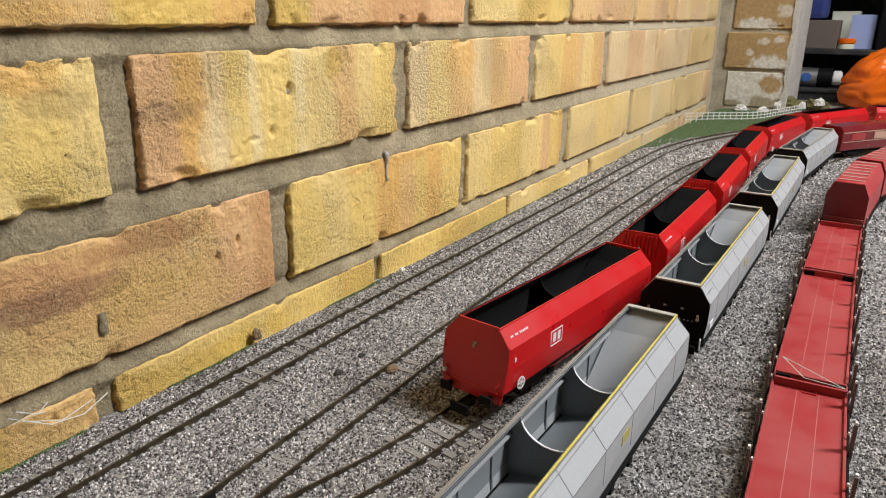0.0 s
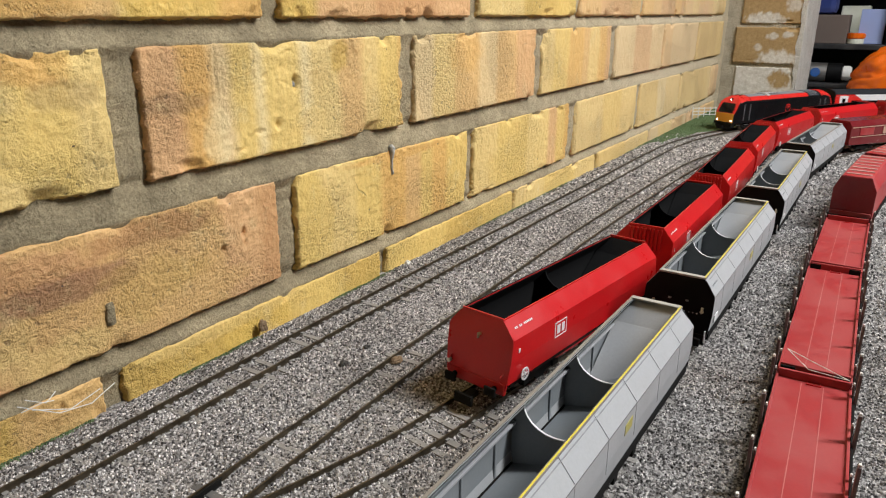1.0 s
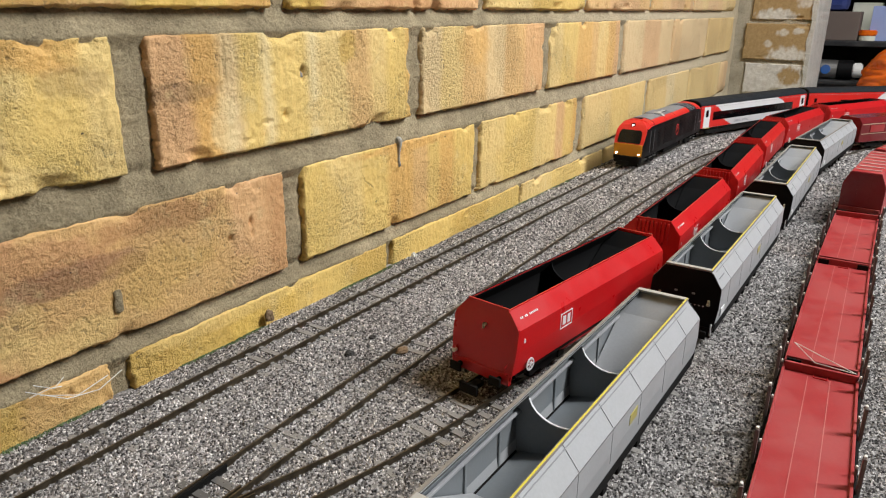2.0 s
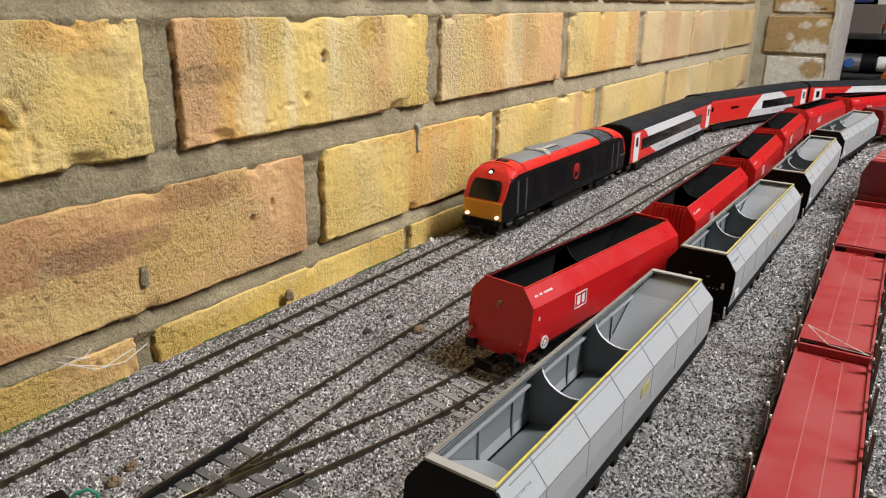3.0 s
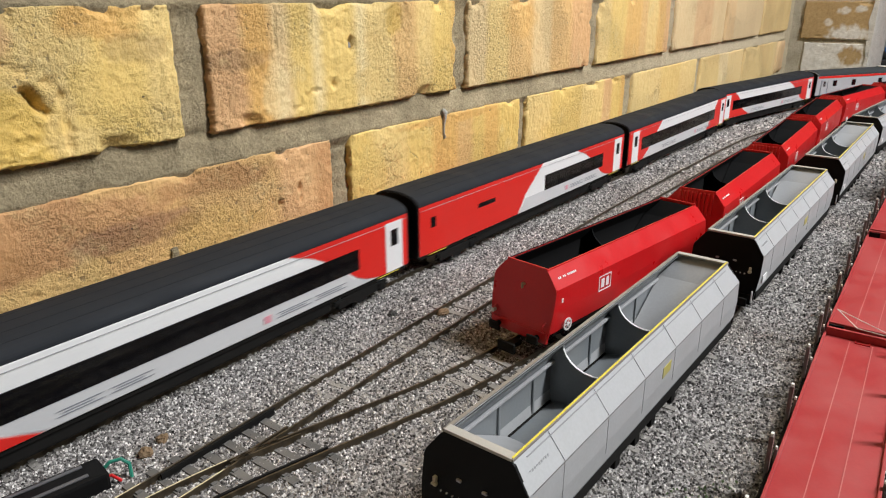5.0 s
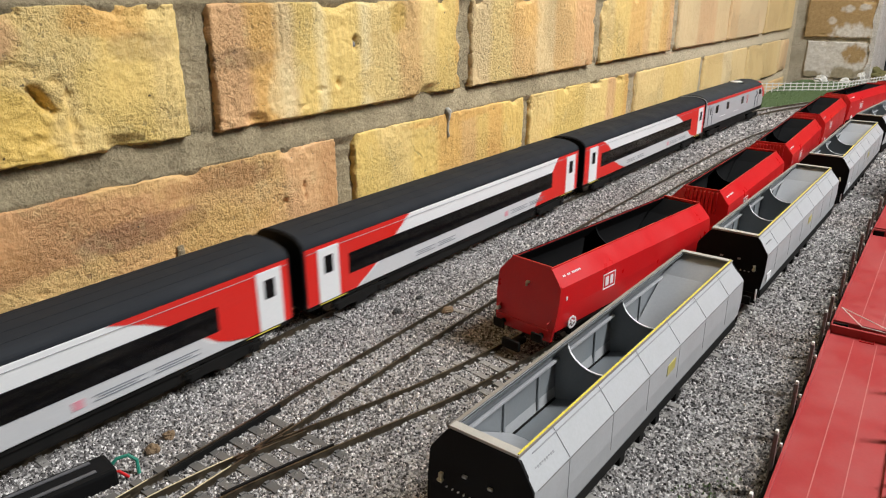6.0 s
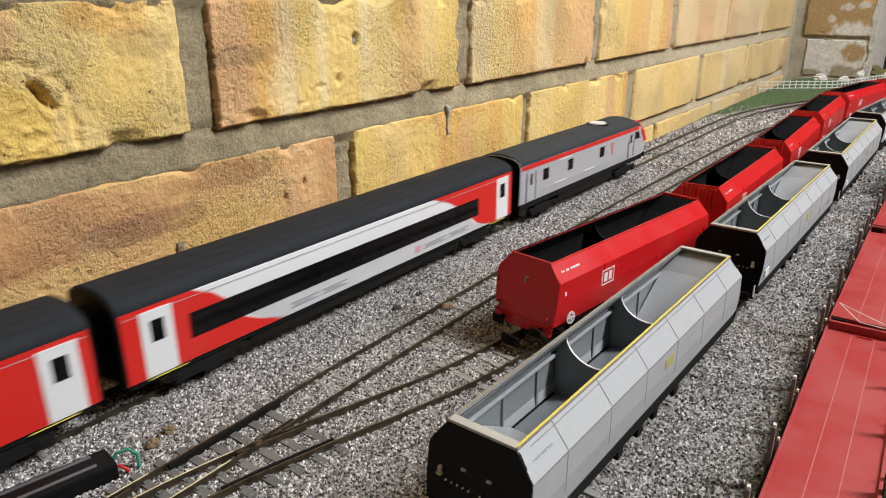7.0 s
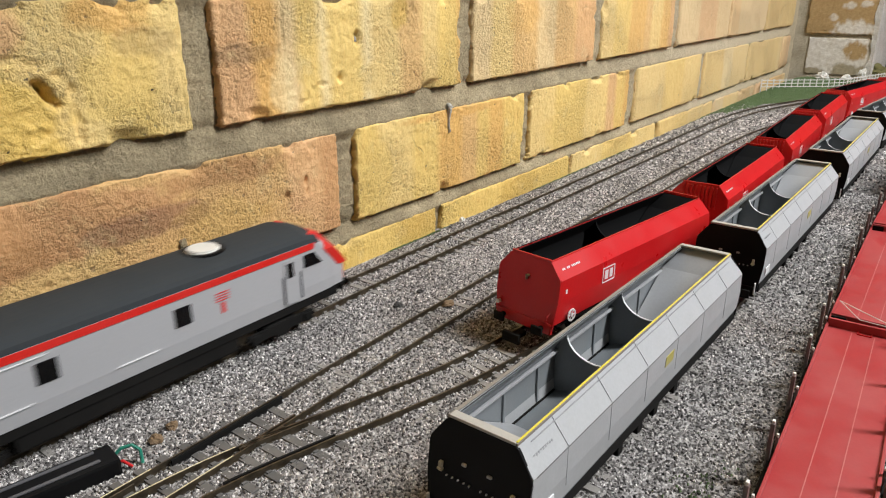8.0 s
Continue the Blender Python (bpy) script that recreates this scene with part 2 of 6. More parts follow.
def empty(name, m=None):
    ob = new(name)
    ob.empty_display_size = 0.01
    if m is not None:
        ob.matrix_basis = m
    return ob


def box(x0, x1, y0, y1, z0, z1, bevel=0.0, bm=None):
    own = bmesh.new()
    bmesh.ops.create_cube(own, size=1)
    bmesh.ops.transform(own, matrix=Matrix.Translation(((x0 + x1) / 2, (y0 + y1) / 2, (z0 + z1) / 2)) @ Matrix.Diagonal((x1 - x0, y1 - y0, z1 - z0, 1)), verts=own.verts)
    if bevel:
        bmesh.ops.bevel(own, geom=own.edges[:], offset=bevel, segments=2, affect="EDGES", profile=0.6)
    return join(bm, own)


def join(bm, own):
    if bm is None:
        return own
    me = bpy.data.meshes.new("tmp")
    own.to_mesh(me)
    own.free()
    bm.from_mesh(me)
    bpy.data.meshes.remove(me)
    return bm


def prism(points, a, b, axis="y", bm=None, bevel=0.0):
    """A polygon drawn in the plane across axis, pushed from a to b. Points: (x, z) for y; (y, z) for x; (x, y) for z."""
    own = bmesh.new()
    put = {"y": lambda p, d: (p[0], d, p[1]), "x": lambda p, d: (d, p[0], p[1]), "z": lambda p, d: (p[0], p[1], d)}[axis]
    lo, hi = [own.verts.new(put(p, a)) for p in points], [own.verts.new(put(p, b)) for p in points]
    own.faces.new(lo)
    own.faces.new(hi[::-1])
    n = len(points)
    for i in range(n):
        own.faces.new((lo[i], lo[(i + 1) % n], hi[(i + 1) % n], hi[i]))
    bmesh.ops.recalc_face_normals(own, faces=own.faces)
    if bevel:
        bmesh.ops.bevel(own, geom=own.edges[:], offset=bevel, segments=1, affect="EDGES")
    return join(bm, own)


def rod(x, y, z, r, length, axis="z", bm=None, sides=16, bevel=0.0):
    """A round bar centred at x, y, z."""
    own = bmesh.new()
    turn = {"z": Matrix(), "x": Matrix.Rotation(radians(90), 4, "Y"), "y": Matrix.Rotation(radians(90), 4, "X")}[axis]
    bmesh.ops.create_cone(own, cap_ends=True, segments=sides, radius1=r, radius2=r, depth=length, matrix=Matrix.Translation((x, y, z)) @ turn)
    if bevel:
        bmesh.ops.bevel(own, geom=[e for e in own.edges if len(e.link_faces) == 2 and any(len(f.verts) > 4 for f in e.link_faces)], offset=bevel, segments=2, affect="EDGES")
    return join(bm, own)


def loft(rings, bm=None, caps=True):
    own = bmesh.new()
    vs = [[own.verts.new(p) for p in r] for r in rings]
    n = len(rings[0])
    for a, b in zip(vs, vs[1:]):
        for i in range(n):
            own.faces.new((a[i], a[(i + 1) % n], b[(i + 1) % n], b[i]))
    if caps:
        own.faces.new(vs[0])
        own.faces.new(vs[-1][::-1])
    bmesh.ops.recalc_face_normals(own, faces=own.faces)
    return join(bm, own)


def tube_along(points, r, sides=8):
    rings = []
    for i, p in enumerate(points):
        a, b = Vector(points[max(i - 1, 0)]), Vector(points[min(i + 1, len(points) - 1)])
        q = (b - a).to_track_quat("Z", "Y")
        rings.append([tuple(Vector(p) + q @ Vector((r * math.cos(k * math.tau / sides), r * math.sin(k * math.tau / sides), 0))) for k in range(sides)])
    return loft(rings)


# ---- plan of the tracks: centre lines seen from above ----
class Way:
    """A smooth line through plan points (x, y), walked by its length from the first."""

    def __init__(self, points):
        p = np.array(points, float)
        fine = []
        for i in range(len(p) - 1):
            a, b, c, d = p[max(i - 1, 0)], p[i], p[i + 1], p[min(i + 2, len(p) - 1)]
            for u in np.linspace(0, 1, 24, endpoint=False):
                fine.append(0.5 * (2 * b + (c - a) * u + (2 * a - 5 * b + 4 * c - d) * u * u + (3 * b - a - 3 * c + d) * u ** 3))
        fine.append(p[-1])
        self.p = np.array(fine)
        self.s = np.concatenate([[0], np.cumsum(np.linalg.norm(np.diff(self.p, axis=0), axis=1))])

    def at(self, s):
        return np.array([np.interp(s, self.s, self.p[:, 0]), np.interp(s, self.s, self.p[:, 1])])

    def heading(self, s):
        a, b = self.at(s - 0.003), self.at(s + 0.003)
        d = (b - a) / np.linalg.norm(b - a)
        return d

    def s_at_y(self, y):
        return float(np.interp(y, self.p[:, 1], self.s))


def bend(x0, y0, radius, degrees, step=9, start=0):
    """Plan points of a bend to the right that leaves (x0, y0) heading along +y."""
    return [(x0 + radius * (1 - math.cos(radians(a))), y0 + radius * math.sin(radians(a))) for a in range(start, degrees + 1, step)]


MAIN = Way([(0.0460, -1.9), (0.0460, -0.9), (0.0455, -0.4), (0.0450, -0.1), (0.0440, 0.1), (0.0465, 0.3), (0.0495, 0.5)] + bend(0.0520, 0.72, 0.70, 90) + [(1.2, 1.42), (2.0, 1.42), (2.9, 1.42)])
LOOP = Way([(0.116, -0.50), (0.1125, -0.25), (0.1115, -0.13), (0.1085, 0.0), (0.1060, 0.15), (0.1035, 0.30), (0.1050, 0.45)] + bend(0.1085, 0.60, 0.66, 90) + [(1.2, 1.26), (2.0, 1.26)])
COAL = Way([(0.1130, -0.26), (0.1150, -0.18), (0.1205, -0.11), (0.1305, -0.065), (0.1405, -0.03), (0.1485, 0.0), (0.1545, 0.035), (0.1605, 0.079), (0.1680, 0.13), (0.1750, 0.183), (0.1785, 0.23), (0.1795, 0.30), (0.1785, 0.42), (0.1745, 0.55), (0.1700, 0.68), (0.1730, 0.79), (0.197, 0.92), (0.245, 1.04), (0.32, 1.13), (0.43, 1.18), (0.6, 1.20), (1.2, 1.20), (2.0, 1.2)])
STONE = Way([(0.214, -0.50), (0.2155, -0.20), (0.2185, 0.0), (0.2215, 0.15), (0.2250, 0.40), (0.2265, 0.60), (0.2320, 0.72), (0.252, 0.83), (0.30, 0.94), (0.38, 1.03), (0.5, 1.09), (0.7, 1.11), (1.6, 1.11)])
STEEL_ROAD = Way([(0.312, -0.60), (0.2995, -0.10), (0.2950, 0.03), (0.2905, 0.15), (0.2870, 0.32), (0.2870, 0.45), (0.297, 0.57), (0.325, 0.69), (0.385, 0.80), (0.50, 0.88), (0.7, 0.92), (1.6, 0.93)])
GAUGE, RAIL_TOP = 0.0170, 0.0030


# ---- the large structure ----
def ground_z(x, y):
    """The ballast lies level and falls away to the foot of the wall."""
    k = min(max(x / 0.036, 0.0), 1.0)
    return -0.011 * (1 - k) ** 1.6 + 0.0007 * noise.noise((x * 26, y * 26, 0)) + 0.0004 * noise.noise((x * 90, y * 90, 3))


def build_ground():
    xs = np.concatenate([np.linspace(-0.06, 0.5, 150), np.linspace(0.52, 2.9, 40)])
    ys = np.concatenate([np.linspace(-1.95, -0.3, 40), np.linspace(-0.29, 1.3, 260), np.linspace(1.33, 2.6, 40)])
    verts = [(x, y, ground_z(x, y)) for y in ys for x in xs]
    n = len(xs)
    faces = [(j * n + i, j * n + i + 1, (j + 1) * n + i + 1, (j + 1) * n + i) for j in range(len(ys) - 1) for i in range(n - 1)]
    me = bpy.data.meshes.new("ground")
    me.from_pydata(verts, [], faces)
    me.materials.append(BED)
    tagged(new("ground", me), "speckled grey granite ballast bed of the model railway", "ballast", kind="structure")
    part_board = part("baseboard", box(-0.1, 2.9, -1.95, 2.6, -0.06, -0.018), DARK_BOARD)
    tagged(part_board, "flat timber baseboard under the ballast", "baseboard", kind="structure")


def build_grit():
    """Loose chippings, each a small rough pyramid, laid thick near and thinner far off."""
    rng = np.random.default_rng(5)
    spots = []
    for x0, x1, y0, y1, count, size in ((0.0, 0.30, -0.22, 0.18, 128000, 0.00088), (0.30, 0.45, -0.12, 0.22, 56000, 0.00092), (0.30, 0.56, 0.22, 0.45, 24000, 0.0012), (0.45, 0.56, -0.1, 0.22, 9000, 0.0013), (0.0, 0.30, 0.18, 0.45, 54000, 0.0011), (0.0, 0.56, 0.45, 0.90, 29000, 0.0017)):
        xy = rng.random((count, 2)) * (x1 - x0, y1 - y0) + (x0, y0)
        spots.append(np.column_stack([xy, size * rng.uniform(0.45, 1.15, count)]))
    p = np.concatenate(spots)
    n = len(p)
    z = np.array([ground_z(a, b) for a, b, _ in p])
    turn = rng.random(n) * 6.283
    verts = np.zeros((n, 6, 3))
    for i in range(4):
        a = turn + i * 1.5708 + rng.uniform(-0.4, 0.4, n)
        r = p[:, 2] * rng.uniform(0.65, 1.1, n)
        verts[:, i] = np.column_stack([p[:, 0] + r * np.cos(a), p[:, 1] + r * np.sin(a), z + p[:, 2] * rng.uniform(-0.35, 0.35, n)])
    for i, side in ((4, 1), (5, -1)):
        a = turn + 0.8 + (0 if side > 0 else 3.14)
        r = p[:, 2] * 0.35
        verts[:, i] = np.column_stack([p[:, 0] + r * np.cos(a), p[:, 1] + r * np.sin(a), z + p[:, 2] * rng.uniform(0.55, 1.05, n)])
    base = (np.arange(n) * 6)[:, None, None]
    tri = np.array([[0, 1, 4], [1, 5, 4], [1, 2, 5], [2, 3, 5], [3, 4, 5], [3, 0, 4]])[None] + base
    me = bpy.data.meshes.new("ballast_chippings")
    me.from_pydata(verts.reshape(-1, 3).tolist(), [], tri.reshape(-1, 3).tolist())
    me.materials.append(GRIT)
    tagged(new("ballast_chippings", me), "loose grey, white and dark granite chippings", "ballast", kind="stuff")


def sweep(way, s0, s1, offset, width, z0, z1, step=0.012, bm=None):
    n = max(2, int((s1 - s0) / step))
    rings = []
    for s in np.linspace(s0, s1, n + 1):
        c, d = way.at(s), way.heading(s)
        side = np.array([d[1], -d[0]])
        w = width / 2
        # foot, web and head of the rail
        prof = ((-w * 1.3, z0), (w * 1.3, z0), (w * 0.5, z0 + (z1 - z0) * 0.3), (w, z1 - (z1 - z0) * 0.3), (w, z1), (-w, z1), (-w, z1 - (z1 - z0) * 0.3), (-w * 0.5, z0 + (z1 - z0) * 0.3))
        rings.append([(*(c + side * (offset + u)), z) for u, z in prof])
    return loft(rings, bm)


def sleeper_mesh(half):
    bm = box(-half, half, -0.0016, 0.0016, -0.002, 0.0009, 0.0002)
    for x in (-GAUGE / 2, GAUGE / 2):
        box(x - 0.0017, x + 0.0017, -0.0011, 0.0011, 0.0007, 0.0017, 0.0, bm)
    return mesh_of("sleeper", bm, SLEEPER)


def build_track(way, s0, s1, label, sleepers):
    ob = tagged(empty("railway_track"), label, "track", "tracks", "structure")
    for side in (-1, 1):
        part("rail", sweep(way, s0, s1, side * (GAUGE / 2 + 0.0004), 0.0007, -0.0004, RAIL_TOP), RUST, ob)
    me = sleeper_mesh(0.0160)
    s = sleepers[0]
    while s < sleepers[1]:
        c, d = way.at(s), way.heading(s)
        o = new("sleeper", me)
        o.parent = ob
        o.matrix_basis = pose(c[0], c[1], ground_z(*c) * 0.5 - random.uniform(0.0002, 0.0011), 0, 0, math.degrees(math.atan2(-d[0], d[1])) + random.uniform(-1.5, 1.5))
        s += 0.0092
    return ob


# ---- the brick wall: bricks of 215 x 65 mm, laid by hand, so each upright joint has its own place ----
BED_Z, COURSE, STRETCH = 0.0945, 0.075, 0.225
TONES = {
    "yellow": (0.82, 0.575, 0.175), "straw": (0.84, 0.61, 0.235), "ochre": (0.72, 0.475, 0.125), "tan": (0.76, 0.475, 0.19), "gold": (0.78, 0.52, 0.125),
    "pink": (0.74, 0.435, 0.205), "rose": (0.62, 0.335, 0.145), "russet": (0.52, 0.275, 0.11), "orange": (0.78, 0.455, 0.135), "pale": (0.78, 0.58, 0.30),
    "cream": (0.88, 0.71, 0.38), "plum": (0.34, 0.165, 0.085), "soot": (0.30, 0.18, 0.08), "bare": (0.40, 0.27, 0.12), "flake": (0.66, 0.63, 0.57), "dull": (0.30, 0.255, 0.155)}
# where one brick ends and the next begins, course by course
JOINTS = {
    -2: ((-0.034, -0.024), (0.1880, 0.1955), (0.402, 0.409), (0.630, 0.640), (0.855, 0.865)),
    -1: ((0.0885, 0.1040), (0.313, 0.325), (0.537, 0.559), (0.779, 0.798), (1.010, 1.021)),
    0: ((-0.0100, 0.0070), (0.2190, 0.2350), (0.443, 0.460), (0.656, 0.680), (0.885, 0.894), (1.095, 1.105)),
    1: ((0.0890, 0.1025), (0.316, 0.3295), (0.539, 0.5515), (0.7625, 0.779), (0.990, 1.000))}
BEDS = {-2: (-0.0555, 0.0095), -1: (0.0195, 0.0812), 0: (0.0968, 0.1605), 1: (0.1720, 0.2370)}
# firing bands along a brick (where each starts, its tone) and patches on it (centre, half sizes, tone, strength), as shares of its length and height
LOOKS = {
    (0, 0): (((0, "tan"), (0.58, "straw"), (0.74, "straw"), (0.80, "yellow"), (0.92, "straw")), ((0.58, 0.84, 0.10, 0.22, "pink", 0.9), (0.60, 0.22, 0.13, 0.40, "gold", 0.95), (0.84, 0.90, 0.11, 0.16, "orange", 0.9), (0.90, 0.70, 0.09, 0.13, "soot", 0.38), (0.80, 0.4, 0.06, 0.3, "yellow", 0.7))),
    (0, 1): (((0, "pink"), (0.10, "orange"), (0.19, "pale"), (0.25, "yellow"), (0.33, "cream"), (0.36, "yellow"), (0.50, "cream"), (0.54, "straw"), (0.67, "tan"), (0.78, "straw"), (0.86, "yellow"), (0.97, "orange")), ((0.08, 0.56, 0.12, 0.10, "soot", 0.5), (0.20, 0.25, 0.05, 0.30, "cream", 0.5), (0.68, 0.80, 0.05, 0.22, "ochre", 0.9), (0.55, 0.25, 0.07, 0.2, "straw", 0.8))),
    (0, 2): (((0, "pale"), (0.12, "straw"), (0.28, "tan"), (0.46, "pale"), (0.62, "tan"), (0.80, "pink")), ((0.35, 0.75, 0.15, 0.3, "orange", 0.5),)),
    (0, 3): (((0, "straw"), (0.14, "yellow"), (0.34, "orange"), (0.55, "tan"), (0.64, "straw"), (0.80, "orange"), (0.92, "pink")), ()),
    (0, 4): (((0, "pale"), (0.35, "pink"), (0.7, "pale")), ()),
    (0, 5): (((0, "tan"), (0.2, "pale")), ()),
    (-1, 0): (((0, "rose"), (0.26, "tan"), (0.60, "tan"), (0.80, "pink"), (0.93, "rose")), ((0.20, 0.78, 0.30, 0.20, "rose", 0.9), (0.38, 0.60, 0.20, 0.13, "plum", 0.75), (0.60, 0.86, 0.2, 0.14, "russet", 0.85), (0.16, 0.36, 0.16, 0.2, "straw", 0.6), (0.58, 0.42, 0.17, 0.28, "gold", 0.3), (0.32, 0.16, 0.2, 0.16, "straw", 0.55), (0.08, 0.56, 0.1, 0.12, "russet", 0.8), (0.72, 0.2, 0.15, 0.18, "tan", 0.8))),
    (-1, 1): (((0, "yellow"), (0.10, "straw"), (0.28, "yellow"), (0.42, "orange"), (0.56, "tan"), (0.66, "yellow"), (0.74, "orange"), (0.84, "yellow")), ((0.5, 0.93, 0.3, 0.07, "orange", 0.9), (0.10, 0.4, 0.08, 0.5, "yellow", 0.7))),
    (-1, 2): (((0, "straw"), (0.2, "yellow"), (0.5, "straw"), (0.74, "pink"), (0.84, "yellow"), (0.95, "orange")), ((0.3, 0.3, 0.2, 0.3, "yellow", 0.6),)),
    (-1, 3): (((0, "straw"), (0.4, "yellow"), (0.7, "straw")), ()),
    (-1, 4): (((0, "yellow"), (0.4, "cream"), (0.6, "straw")), ()),
    (-2, 0): (((0, "russet"), (0.4, "ochre"), (0.8, "tan")), ()),
    (-2, 1): (((0, "ochre"), (0.3, "gold"), (0.55, "yellow"), (0.8, "ochre")), ((0.3, 0.95, 0.3, 0.1, "straw", 0.5),)),
    (-2, 2): (((0, "yellow"), (0.4, "ochre"), (0.7, "yellow")), ()),
    (-2, 3): (((0, "straw"), (0.3, "yellow"), (0.7, "straw")), ()),
    (-2, 4): (((0, "yellow"), (0.5, "straw")), ()),
    (1, 0): (((0, "yellow"), (0.35, "tan"), (0.58, "gold"), (0.85, "orange")), ((0.25, 0.1, 0.3, 0.1, "orange", 0.8), (0.66, 0.12, 0.08, 0.2, "gold", 0.9))),
    (1, 1): (((0, "ochre"), (0.14, "pink"), (0.4, "rose"), (0.75, "pink")), ((0.06, 0.1, 0.1, 0.2, "gold", 0.8),)),
    (1, 2): (((0, "straw"), (0.4, "ochre"), (0.75, "yellow")), ()),
    (1, 3): (((0, "tan"), (0.3, "pink"), (0.8, "tan")), ())}
# (y, z, half width, half height, depth): the hole, gouges, chips and pits that the wall shows
SCARS = ((0.1097, 0.1358, 0.0020, 0.0040, 0.009), (0.1554, 0.1455, 0.0100, 0.0130, 0.0022), (0.0608, 0.0561, 0.0011, 0.0026, 0.005), (0.0458, 0.0504, 0.0014, 0.0018, 0.005), (0.0612, 0.0500, 0.0010, 0.0016, 0.004), (0.0941, 0.1137, 0.0022, 0.0030, 0.003), (0.0793, 0.1112, 0.0040, 0.0012, 0.002), (0.0517, 0.1440, 0.0007, 0.0110, 0.002),
         (-0.0808, 0.1275, 0.0018, 0.0022, 0.006), (-0.0786, 0.1247, 0.0020, 0.0026, 0.009), (-0.0762, 0.1214, 0.0020, 0.0026, 0.009), (-0.0738, 0.1182, 0.0016, 0.0022, 0.005),
         (-0.0900, 0.1376, 0.0070, 0.0012, 0.003), (-0.0785, 0.1352, 0.0060, 0.0013, 0.003), (-0.0712, 0.1300, 0.0030, 0.0020, 0.003), (-0.0668, 0.1235, 0.0018, 0.0036, 0.003), (-0.0665, 0.1080, 0.0014, 0.0110, 0.0022))


def brick_looks(k, j, seed):
    """The bands and patches of a brick: those seen on the wall, or some of the same family."""
    if (k, j) in LOOKS:
        return LOOKS[(k, j)]
    rng = random.Random(int(seed * 10) + 991)
    family = rng.choice((("yellow", "straw", "ochre", "yellow"), ("tan", "pink", "straw", "orange"), ("straw", "pale", "yellow", "tan"), ("russet", "rose", "tan", "orange")))
    return tuple((u, rng.choice(family)) for u in (0, 0.2, 0.38, 0.55, 0.72, 0.88)), ((rng.uniform(0.2, 0.8), rng.uniform(0.3, 0.8), 0.2, 0.25, rng.choice(family), 0.7),)


def brick_tone(looks, u, w, seed):
    """The colour of a brick at (u, w), and how sandy it is there."""
    bands, patches = looks
    uu = u + 0.014 * noise.noise((w * 2.2, seed, 3)) + 0.006 * noise.noise((w * 11, seed, 7))
    c, rough = Vector(TONES[bands[0][1]]), 0.0
    for start, name in bands[1:]:
        c = c.lerp(Vector(TONES[name]), min(max((uu - start) / 0.035 + 0.5, 0.0), 1.0) * 0.9)
    for pu, pw, ru, rw, name, amount in patches:
        d = ((u - pu) / ru) ** 2 + ((w - pw) / rw) ** 2
        if d < 2.2:
            f = min(max((1 - d + 0.55 * noise.fractal((u * 14, w * 5, seed + pu), 0.8, 2.0, 3)) * 1.8, 0.0), 1.0) * amount
            c = c.lerp(Vector(TONES[name]), f)
            rough = max(rough, f if name in ("gold", "soot", "ochre") else 0.0)
    return c, rough


